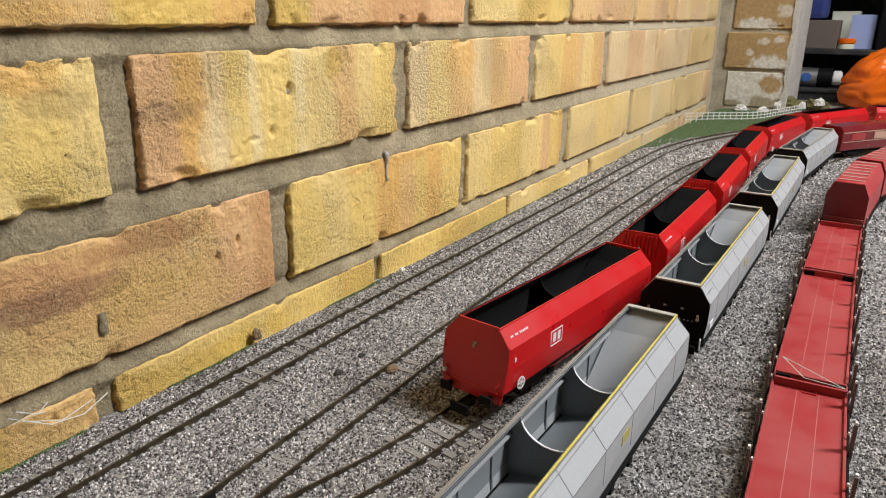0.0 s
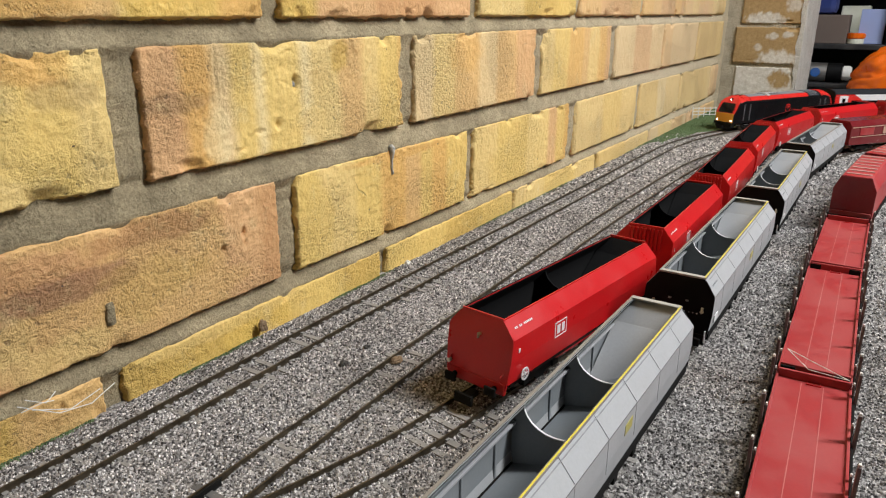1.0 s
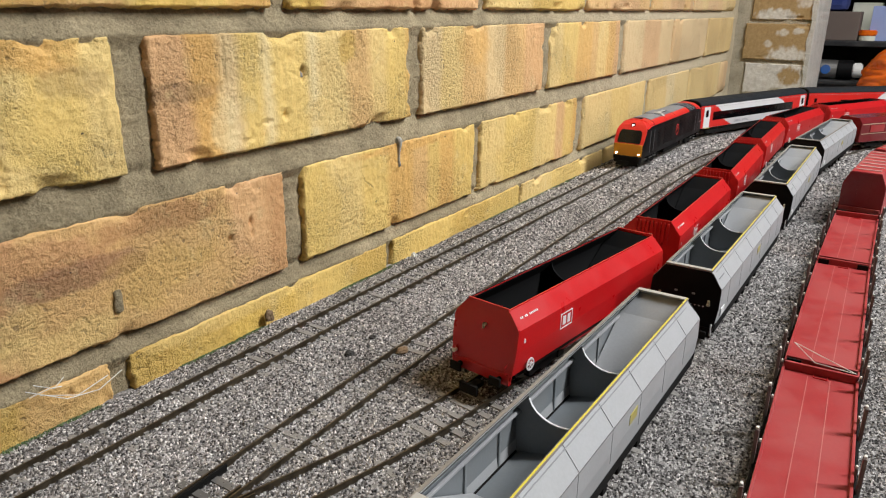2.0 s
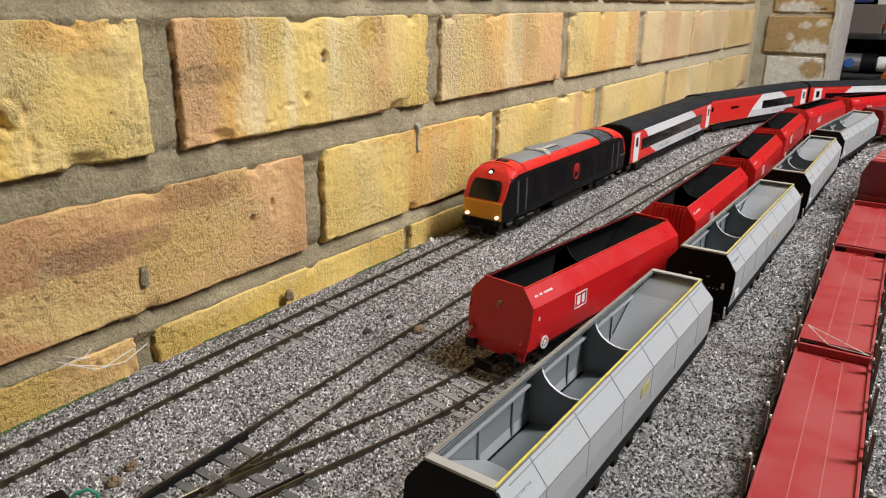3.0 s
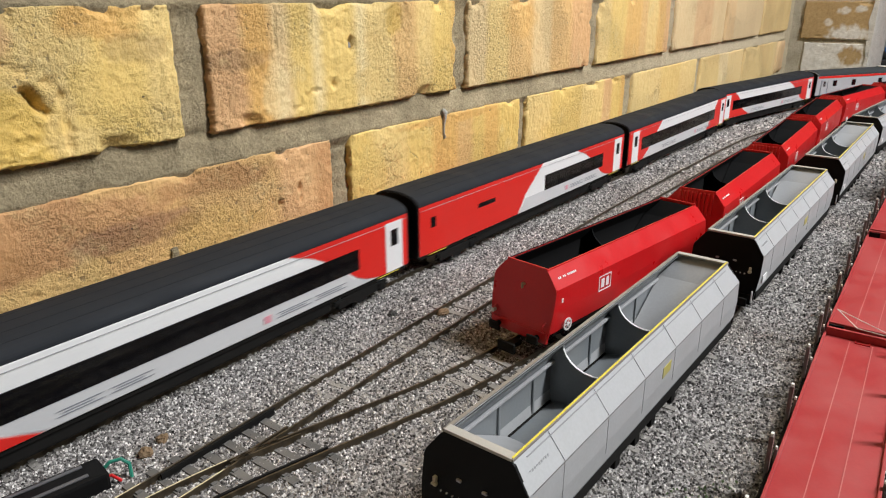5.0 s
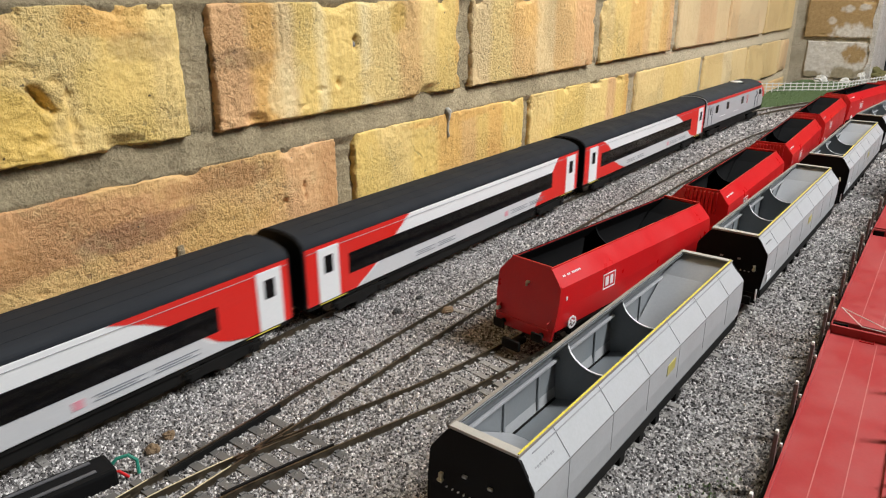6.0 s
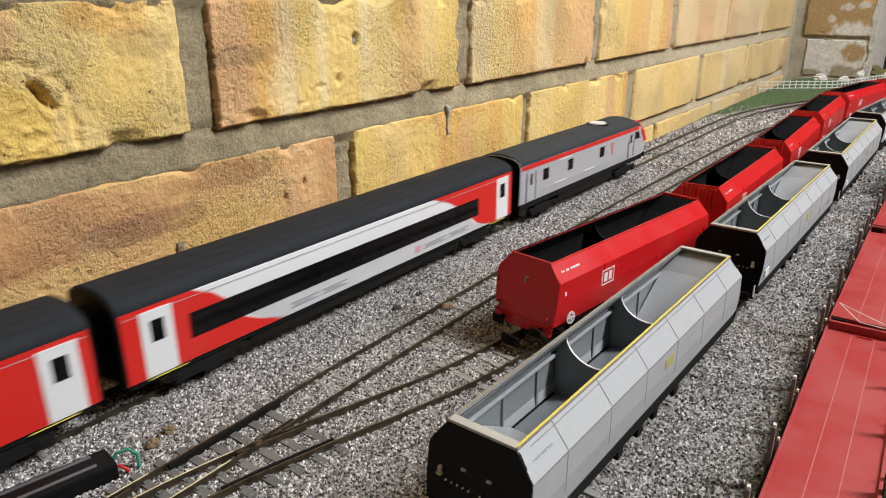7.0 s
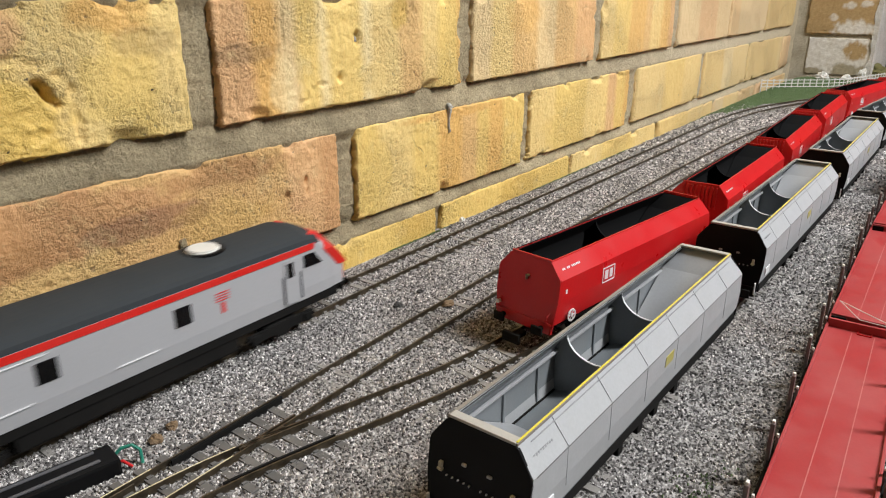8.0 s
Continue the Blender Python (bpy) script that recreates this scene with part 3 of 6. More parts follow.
def brick_mesh(seed, ny, nz, ly=0.215, lz=0.065, y_mid=None, z_mid=0.0, looks=None):
    """A worn brick whose face is at x = 0, with ragged arrises, pits and sandy patches."""
    verts, tones = [], []
    scars = [] if y_mid is None else [q for q in SCARS if abs(q[0] - y_mid) < ly / 2 + 0.01 and abs(q[1] - z_mid) < lz / 2 + 0.01]
    for j in range(nz + 1):
        for i in range(ny + 1):
            u, w = i / ny, j / nz
            # crowd the rows near the arrises
            u, w = (u - math.sin(2 * math.pi * u) * 0.10 / 2), (w - math.sin(2 * math.pi * w) * 0.16 / 2)
            y, z = (u - 0.5) * ly, (w - 0.5) * lz
            tone, rough = brick_tone(looks, u, w, seed) if looks else (Vector((0.6, 0.5, 0.3)), 0.0)
            tones += (*tone, 1.0)
            edge = min(ly / 2 - abs(y), lz / 2 - abs(z))
            q = (y * 60 + seed * 7.3, z * 60, seed * 3.1)
            n1 = noise.fractal((q[0] * 0.35, q[1] * 0.35, q[2]), 1.0, 2.0, 3)
            n2 = noise.fractal((q[0] * 4, q[1] * 4, q[2] + 9), 0.7, 2.1, 4)
            sandy = min(max(noise.noise((q[0] * 0.45, q[1] * 0.6, q[2] + 40)) * 2.2 + 0.45, 0.15), 1.0) + rough
            ragged = 0.4 + 1.3 * abs(noise.noise((q[0] * 1.3, q[1] * 1.3, q[2] + 60))) + 0.5 * abs(noise.noise((q[0] * 4.3, q[1] * 4.3, q[2] + 66)))
            drop = 0.0036 * max(0, 1 - edge / (0.0013 * ragged)) ** 1.1 + 0.0012 * max(0, 1 - edge / 0.004) * max(0, noise.noise((q[0] * 6, q[1] * 6, q[2] + 33)))
            pit = max(0, noise.noise((q[0] * 5.5, q[1] * 6.5, q[2] + 20)) - 0.46) * 0.0045 * sandy
            chip = max(0, noise.noise((q[0] * 0.9, q[1] * 0.9, q[2] + 80)) - 0.34) * max(0, 1 - edge / 0.008) * 0.022
            x = 0.0009 * n1 + 0.00046 * n2 * sandy - pit - drop - chip
            for sy, sz, ry, rz, deep in scars:
                d = ((y + y_mid - sy) / ry) ** 2 + ((z + z_mid - sz) / rz) ** 2
                if d < 1.6:
                    x -= deep * max(0.0, 1 - d / 1.6) ** 0.6 * (0.8 + 0.5 * n2)
            if i in (0, ny):
                y += 0.0014 * noise.noise((z * 140, seed * 5.7 + i, 1)) + 0.0015 * noise.noise((z * 600, seed, 2))
            if j in (0, nz):
                z += 0.0014 * noise.noise((y * 90, seed * 4.1 + j, 5)) + 0.0015 * noise.noise((y * 520, seed, 6))
            verts.append((x, y, z))
    n = ny + 1
    faces = [(j * n + i, j * n + i + 1, (j + 1) * n + i + 1, (j + 1) * n + i) for j in range(nz) for i in range(ny)]
    ring = [i for i in range(n)] + [j * n + ny for j in range(1, nz + 1)] + [nz * n + i for i in range(ny - 1, -1, -1)] + [j * n for j in range(nz - 1, 0, -1)]
    first = len(verts)
    for r in ring:
        verts.append((-0.020, verts[r][1] * 0.985, verts[r][2] * 0.96))
        tones += tones[r * 4:r * 4 + 4]
    m = len(ring)
    faces += [(ring[(i + 1) % m], ring[i], first + i, first + (i + 1) % m) for i in range(m)]
    me = bpy.data.meshes.new("brick")
    me.from_pydata(verts, [], faces)
    me.color_attributes.new("tone", "FLOAT_COLOR", "POINT").data.foreach_set("color", tones)
    me.materials.append(BRICK)
    me.polygons.foreach_set("use_smooth", [True] * len(me.polygons))
    return me


def course_bed(k):
    return BEDS.get(k, (BED_Z + k * COURSE + 0.0025, BED_Z + k * COURSE + 0.0675))


def build_wall():
    # struck joints: flush with the brick below, raked back under the brick above
    knots = []
    for k in range(-3, 5):
        z0, z1 = course_bed(k)
        knots += [(z0, -0.0066), (z0 + 0.006, -0.0042), (z1 - 0.006, -0.0042), (z1, -0.0008)]
    kz, kx = [q[0] for q in knots], [q[1] for q in knots]
    ys = np.concatenate([np.linspace(-1.3, -0.32, 60), np.linspace(-0.31, 0.70, 400), np.linspace(0.705, 1.36, 140)])
    zs = np.concatenate([np.linspace(-0.06, -0.02, 10), np.linspace(-0.018, 0.21, 190), np.linspace(0.215, 0.36, 30)])
    plan = {}
    for k in range(-2, 6):
        joints = list(JOINTS.get(k, [(y - 0.01, y) for y in [(0.1125 if k % 2 else 0.0) + i * STRETCH for i in range(5)]]))
        spans = [(joints[0][1] - STRETCH * (i + 1), joints[0][0] - STRETCH * i, -i) for i in range(5)]
        spans += [(a[1], b[0], i + 1) for i, (a, b) in enumerate(zip(joints, joints[1:]))]
        y = joints[-1][1]
        while y < 1.27:
            spans.append((y, min(y + 0.215, 1.30), len(spans)))
            y += STRETCH
        plan[k] = spans
    verts = []
    for z in zs:
        deep = np.where(ys > 1.296, -0.0035, float(np.interp(z, kz, kx)))
        for k, spans in plan.items():
            z0, z1 = course_bed(k)
            if z0 + 0.005 < z < z1 - 0.005:
                for y0, y1, _ in spans:
                    deep = np.where((ys > y0 + 0.006) & (ys < y1 - 0.006), -0.0135, deep)
        for y, d in zip(ys, deep):
            verts.append((d + 0.0012 * noise.fractal((y * 40, z * 40, 0), 1, 2, 4) + 0.0006 * noise.fractal((y * 140, z * 190, 8), 0.8, 2, 3) + 0.0006 * noise.noise((y * 300, z * 300, 4)), y, z))
    n = len(ys)
    faces = [(j * n + i, j * n + i + 1, (j + 1) * n + i + 1, (j + 1) * n + i) for j in range(len(zs) - 1) for i in range(n - 1)]
    me = bpy.data.meshes.new("wall_west")
    me.from_pydata(verts, [], faces)
    me.materials.append(MORTAR)
    me.polygons.foreach_set("use_smooth", [True] * len(me.polygons))
    wall = tagged(new("wall_west", me), "yellow and russet stock brick wall with grey mortar", "wall", kind="structure")
    part("wall_core", box(-0.12, -0.014, -1.3, 1.36, -0.06, 1.5), MORTAR, wall)
    for k, spans in plan.items():
        z0, z1 = course_bed(k)
        for y0, y1, j in spans:
            near, mid = -0.25 < y0 < 0.5 and k <= 1, 0.5 <= y0 < 1.2 and k <= 2
            seed = k * 17 + j * 3.7
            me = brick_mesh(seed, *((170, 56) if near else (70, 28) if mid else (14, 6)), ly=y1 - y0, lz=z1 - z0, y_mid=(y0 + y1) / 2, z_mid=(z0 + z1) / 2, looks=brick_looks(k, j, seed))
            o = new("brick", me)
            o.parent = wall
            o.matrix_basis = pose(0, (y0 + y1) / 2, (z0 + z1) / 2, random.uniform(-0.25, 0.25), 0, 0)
            # the bricks' colour pales towards the far end of the wall
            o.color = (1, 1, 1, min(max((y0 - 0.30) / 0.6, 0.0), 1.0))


def build_room():
    """Plain plaster walls and ceiling that close the room; the pier where the brick wall ends."""
    for name, b in (("wall_north", (-0.1, 3.0, 2.95, 3.05, -0.9, 1.5)), ("wall_east", (3.0, 3.1, -2.1, 3.05, -0.9, 1.5)), ("wall_south", (-0.2, 3.0, -2.1, -2.0, -0.9, 1.5)), ("wall_side", (-0.2, -0.1, -2.0, -1.3, -0.9, 1.5)), ("wall_corner", (-0.2, -0.1, 1.36, 3.05, -0.9, 1.5))):
        tagged(part(name, box(*b), PLASTER), "plain grey rendered garage wall", "wall", kind="structure")
    tagged(part("ceiling", box(-0.2, 3.1, -2.1, 3.05, 1.5, 1.6), PLASTER), "plain grey ceiling", "ceiling", kind="structure")
    tagged(part("floor", box(-0.2, 3.1, -2.1, 3.05, -1.0, -0.9), MORTAR), "bare grey concrete floor", "floor", kind="structure")
    for y, x, z in ((0.52, 0.975, 1.46),):
        lamp = tagged(empty("ceiling_light", pose(x, y, z)), "white hanging batten fitting with a bare tube", "lamp", "ceiling tubes")
        part("housing", box(-0.05, 0.05, -0.68, 0.68, -0.045, 0.0, 0.004), PLASTIC_WHITE, lamp)
        part("tube", rod(0, 0, -0.058, 0.012, 1.3, "y"), TUBE_GLOW, lamp)
        for d in (-0.5, 0.5):
            part("hanger", rod(0, d, (1.5 - z) / 2, 0.003, 1.5 - z, "z"), STEEL, lamp)


PIER_LOOKS = {
    -1: (((0, "flake"), (0.93, "flake")), ((0.72, 0.66, 0.20, 0.30, "bare", 1.0), (0.66, 0.12, 0.30, 0.22, "dull", 0.9), (0.10, 0.06, 0.25, 0.14, "dull", 0.9))),
    0: (((0, "bare"), (0.95, "flake")), ((0.66, 0.12, 0.32, 0.30, "flake", 1.0), (0.56, 0.75, 0.10, 0.12, "flake", 0.8), (0.36, 0.45, 0.08, 0.10, "flake", 0.7), (0.78, 0.80, 0.09, 0.10, "flake", 0.8))),
    1: (((0, "bare"), (0.95, "flake")), ((0.36, 0.10, 0.34, 0.22, "flake", 1.0), (0.80, 0.5, 0.14, 0.2, "flake", 0.7)))}


def build_pier():
    pier = tagged(empty("brick_pier"), "old brick pier with flaking white paint", "pier", kind="structure")
    part("pier_core", box(-0.05, 0.136, 1.345, 1.56, -0.02, 1.5), LIME, pier)
    for k in range(-2, 8):
        x0, x1 = (0.016, 0.1385) if k % 2 == 0 else (0.024, 0.1375)
        me = brick_mesh(k * 5.1 + 70, 80, 44, ly=x1 - x0, lz=0.068, looks=PIER_LOOKS.get(k, PIER_LOOKS[k % 2]))
        me.materials.clear()
        me.materials.append(OLD_PAINT)
        o = new("brick", me)
        o.parent = pier
        o.matrix_basis = pose((x0 + x1) / 2, 1.3405 + 0.001 * (k % 3), BED_Z + k * COURSE + 0.0205, 0, 0, -90)
    rows = []
    for z in np.linspace(-0.02, 0.5, 90):
        w = 0.0085 + 0.005 * noise.noise((z * 30, 0, 0)) + 0.003 * noise.noise((z * 140, 3, 0))
        d = 0.0007 * noise.noise((z * 90, 7, 0))
        rows.append([(0.1385 - w, 1.3398 + d, z), (0.1385, 1.3392 + d, z), (0.1392 + d, 1.341, z), (0.1392 + d, 1.56, z), (0.1385 - w, 1.56, z)])
    part("paint_edge", loft(rows), CHALK, pier, "white painted corner of the pier")


build_ground()
build_room()


# ---- rolling stock ----
def bogie(parent, y, wheel_r=0.0058, half=0.0125, reach=0.013):
    b = part("bogie", box(-half, half, y - 0.010, y + 0.010, 0.0085, 0.0115, 0.0006), FRAME, parent)
    for x in (-half, half):
        bm = prism([(y - reach - 0.005, 0.0085), (y - reach + 0.004, 0.0065), (y - 0.005, 0.0065), (y - 0.003, 0.0045), (y + 0.003, 0.0045), (y + 0.005, 0.0065), (y + reach - 0.004, 0.0065), (y + reach + 0.005, 0.0085), (y + reach + 0.004, 0.0110), (y - reach - 0.004, 0.0110)], x - 0.0008, x + 0.0008, "x")
        for d in (-reach, reach):
            box(x - 0.0016, x + 0.0016, y + d - 0.0028, y + d + 0.0028, 0.0062, 0.0105, 0.0004, bm)
        part("side_frame", bm, FRAME, b)
    for d in (-reach, reach):
        bm = rod(0, y + d, wheel_r + RAIL_TOP, 0.0012, 0.019, "x")
        for x in (-GAUGE / 2 + 0.0002, GAUGE / 2 - 0.0002):
            rod(x, y + d, wheel_r + RAIL_TOP, wheel_r, 0.0022, "x", bm, 24, 0.0003)
        part("wheelset", bm, RUST, b)
    return b


def buffers(parent, y, way, z=0.0155, half=0.0115):
    for x in (-half, half):
        bm = rod(x, y + way * 0.0020, z, 0.0012, 0.0050, "y")
        box(x - 0.0032, x + 0.0032, y + way * 0.0040, y + way * 0.0052, z - 0.0022, z + 0.0022, 0.0005, bm)
        part("buffer", bm, FRAME, parent)
    bm = box(-0.0022, 0.0022, min(y, y + way * 0.009), max(y, y + way * 0.009), z - 0.0075, z - 0.0050, 0.0004)
    box(-0.0050, 0.0050, y + way * 0.009 - 0.0008, y + way * 0.009 + 0.0008, z - 0.0085, z - 0.0035, 0.0003, bm)
    part("coupling", bm, FRAME, parent)


RAKE = 0.15


def hopper(name, length, top, shoulder, half, half_top, paint_out, paint_in, paint_end, dividers):
    """An open bogie hopper: bevelled shoulders, sloping end chutes, dividers with a dished top edge. Its length runs along y."""
    h = empty(name)
    a, b, sill = -length / 2, length / 2, 0.0155
    th = 0.0008
    for s in (-1, 1):
        low = sill + 0.0022 if paint_end is BLACK else sill
        prof = [(s * half * 0.95, low), (s * half, sill + 0.011), (s * half, shoulder), (s * half_top, top), (s * (half_top - th), top), (s * (half - th), shoulder - 0.0004), (s * (half - th), sill + 0.011), (s * (half * 0.95 - th), low)]
        lean = lambda z: RAKE * (top - z)
        part("side_wall", loft([[(x, a + 0.0006 - lean(z), z) for x, z in prof], [(x, b - 0.0006 + lean(z), z) for x, z in prof]]), [paint_out], h)
        # lining inside, a hair inwards of the wall
        i = th + 0.00015
        lin = [(s * (half - i), sill), (s * (half - i), shoulder - 0.0006), (s * (half_top - i), top - 0.0004), (s * (half_top - i - 0.0003), top - 0.0004), (s * (half - i - 0.0003), shoulder - 0.0010), (s * (half - i - 0.0003), sill)]
        part("lining", prism(lin, a + 0.001, b - 0.001, "y"), paint_in, h)
        wide = 0.0006 if paint_end is BLACK else 0.0003
        part("rim", box(s * half_top - wide, s * half_top + wide, a, b, top - 0.0003, top + wide, 0.0001), RIM_GREY if paint_end is BLACK else HOPPER_BLACK if s < 0 else paint_out, h)
        # hopper skirt between the bogies
        part("skirt", prism([(-length * 0.20, 0.0105), (length * 0.20, 0.0105), (length * 0.33, sill), (-length * 0.33, sill)], s * half * 0.80 - 0.0005, s * half * 0.80 + 0.0005, "x"), paint_end if paint_end is BLACK else paint_out, h)
        part("solebar", box(s * half * 0.86 - 0.0008, s * half * 0.86 + 0.0008, a, b, 0.0128, sill + 0.0004, 0.0003), FRAME, h)
    face = [(-half * 0.93, sill - 0.002), (half * 0.93, sill - 0.002), (half, sill + 0.011)]
    corner = [(half, shoulder - 0.0014), (half - 0.0005, shoulder + 0.0004), (half_top + 0.0012, top - 0.0012), (half_top - 0.0006, top)]
    face += corner + [(-x, z) for x, z in corner[::-1]] + [(-half, sill + 0.011)]
    for y, s in ((a, 1), (b, -1)):
        part("end_panel", loft([[(x, y - s * RAKE * (top - z), z) for x, z in face], [(x, y - s * RAKE * (top - z) + s * 0.0010, z) for x, z in face]]), paint_end, h)
        foot = y - s * RAKE * (top - sill)
        deep = 0.0030 if paint_end is BLACK else 0.0007
        part("end_rim", box(-half_top, half_top, min(y - s * 0.0002, y + s * deep), max(y - s * 0.0002, y + s * deep), top - 0.0002, top + 0.0008, 0.0002), RIM_PALE if paint_end is BLACK else paint_end, h)
        # sloping chute plate
        w = half_top - 0.001
        top_w, low_w = half_top - 0.0012, half - 0.0014
        mid_y = y + s * length * 0.22 * (top - shoulder) / (top - sill)
        part("chute_plate", loft([[(-q, yy, z), (q, yy, z), (q, yy + s * 0.0008, z - 0.0008), (-q, yy + s * 0.0008, z - 0.0008)] for q, yy, z in ((top_w, y + s * 0.0014, top - 0.0008), (low_w - 0.0006, mid_y, shoulder - 0.001), (low_w - 0.0006, y + s * length * 0.22, sill + 0.003))]), CHUTE_GREY if paint_in is INNER_GREY else paint_in, h)
        part("headstock", box(-half * 0.90, half * 0.90, foot - 0.0008, foot + 0.0012, 0.0105, 0.0160, 0.0004), FRAME if paint_end is BLACK else paint_end, h)
        buffers(h, foot, -s, 0.0130)
    for f in dividers:
        y = a + f * length
        arc = [((half_top + 0.001) * math.cos(radians(q)), top - 0.0018 - (top - shoulder) * 1.25 * math.sin(radians(q))) for q in range(0, 181, 15)]
        part("divider", prism([(-half + 0.0011, sill + 0.001), (-half + 0.0011, shoulder - 0.001), *arc[::-1], (half - 0.0011, shoulder - 0.001), (half - 0.0011, sill + 0.001)], y - 0.0004, y + 0.0004, "y"), paint_in, h)
        bm = bmesh.new()
        lip = [(x, y, z) for x, z in arc]
        loft([[(x - 0.0001, y - 0.0004, z + 0.0002), (x, y + 0.0004, z + 0.0002), (x, y + 0.0004, z - 0.0002), (x, y - 0.0004, z - 0.0002)] for x, y, z in lip], bm)
        part("divider_lip", bm, WHITE if paint_in is INNER_GREY else paint_in, h)
    part("hopper_floor", prism([(-half + 0.001, sill + 0.001), (0, sill + 0.006), (half - 0.001, sill + 0.001), (half - 0.001, sill), (-half + 0.001, sill)], a + 0.002, b - 0.002, "y"), paint_in, h)
    for y in (a + 0.031, b - 0.031):
        bogie(h, y)
    return h


def place_at(way, s, length):
    """The pose of a vehicle whose near end stands s along the line."""
    p, q = way.at(s + length * 0.15), way.at(s + length * 0.85)
    mid = (p + q) / 2
    d = q - p
    return pose(mid[0], mid[1], 0, 0, 0, math.degrees(math.atan2(-d[0], d[1])))


def build_red_hoppers():
    length, pitch = 0.147, 0.1795
    s0 = COAL.s_at_y(0.0575)
    h = hopper("coal_hopper_wagon", length, 0.0450, 0.0372, 0.0184, 0.0115, RED, HOPPER_BLACK, RED, (0.5,))
    tagged(h, "bright red open coal hopper wagon with a black inside, empty", "wagon", "red hopper train")
    half = 0.0184
    for s in (-1, 1):
        # square emblem with an outline and two letter-like bars
        x = s * (half + 0.0001)
        bm = bmesh.new()
        for y0, y1, z0, z1 in ((-0.0054, 0.0054, 0.0333, 0.0338), (-0.0054, 0.0054, 0.0258, 0.0263), (-0.0054, -0.0049, 0.0258, 0.0338), (0.0049, 0.0054, 0.0258, 0.0338), (-0.0034, -0.0006, 0.0275, 0.0321), (0.0008, 0.0034, 0.0275, 0.0321)):
            box(x - 0.0001, x + 0.0001, y0 - length * 0.232, y1 - length * 0.232, z0, z1, 0, bm)
        part("emblem", bm, WHITE, h, "white outlined square emblem with two blocks")
        # number bars on the shoulder
        bm = bmesh.new()
        for i in range(12):
            if i in (2, 5):
                continue
            own = box(-0.0005, 0.0005, i * 0.0012, i * 0.0012 + 0.0007, 0, 0.00012)
            bmesh.ops.transform(own, matrix=Matrix.Translation((s * 0.0152, -length / 2 + 0.004, 0.0410)) @ Matrix.Rotation(s * math.atan2(0.0078, 0.0069), 4, "Y"), verts=own.verts)
            join(bm, own)
        part("number_bars", bm, WHITE, h, "row of small white marks")
        # white spoked brake wheel low on the side
        bm = bmesh.new()
        for q in range(20):
            q0, q1 = q * math.tau / 20, (q + 1) * math.tau / 20
            pts = [(-length / 2 + 0.008 + r * math.cos(k), 0.0178 + r * math.sin(k)) for r, k in ((0.0032, q0), (0.0032, q1), (0.0024, q1), (0.0024, q0))]
            prism(pts, x - 0.0002 + s * 0.0006, x + 0.0002 + s * 0.0006, "x", bm)
        for q in (0, 2, 4):
            own = box(-0.0002, 0.0002, -0.0026, 0.0026, -0.00022, 0.00022)
            bmesh.ops.transform(own, matrix=Matrix.Translation((x + s * 0.0006, -length / 2 + 0.008, 0.0178)) @ Matrix.Rotation(q * math.pi / 6, 4, "X"), verts=own.verts)
            join(bm, own)
        rod(x + s * 0.0004, -length / 2 + 0.008, 0.0178, 0.0008, 0.0012, "x", bm)
        part("brake_wheel", bm, WHITE, h, "white spoked brake wheel")
        part("data_plate", box(x - 0.0001, x + 0.0001, -length / 2 + 0.003, -length / 2 + 0.0042, 0.0300, 0.0320), WHITE, h)
        if s > 0:
            bm = box(-0.0010, -0.0004, -length / 2 - 0.0028, -length / 2 - 0.0010, 0.0335, 0.0362)
            box(-0.0010, 0.0006, -length / 2 - 0.0028, -length / 2 - 0.0010, 0.0353, 0.0362, 0, bm)
            part("lamp_bracket", bm, PLATE, h)
        part("grab_handle", tube_along([(s * 0.0150, -length / 2 - 0.0040, 0.0155), (s * 0.0150, -length / 2 - 0.0062, 0.0170), (s * 0.0150, -length / 2 - 0.0062, 0.0200), (s * 0.0150, -length / 2 - 0.0035, 0.0210)], 0.00035, 6), RED, h)
        part("solebar_bar", box(min(s * 0.0145, s * 0.0153), max(s * 0.0145, s * 0.0153), -length * 0.30, length * 0.30, 0.0128, 0.0140, 0.0002), RED, h)
    part("tail_lamp", rod(-0.0150, -length / 2 - 0.0056, 0.0190, 0.0011, 0.0018, "y", None, 12), PLASTIC_WHITE, h)
    h.matrix_basis = place_at(COAL, s0, length)
    follow = copy_thing(h, place_at(COAL, s0 + pitch, length))
    for i in range(9):
        x = -0.0104 + i * 0.0026
        part("end_rib", loft([[(x - 0.0005, -length / 2 - RAKE * (0.045 - z) - d, z), (x + 0.0005, -length / 2 - RAKE * (0.045 - z) - d, z), (x + 0.0005, -length / 2 - RAKE * (0.045 - z) + 0.0002, z), (x - 0.0005, -length / 2 - RAKE * (0.045 - z) + 0.0002, z)] for z, d in ((0.0300, 0.0002), (0.0310, 0.0008), (0.0435, 0.0008), (0.0442, 0.0002))]), RED, follow)
    for i in range(2, 8):
        copy_thing(follow, place_at(COAL, s0 + i * pitch, length))


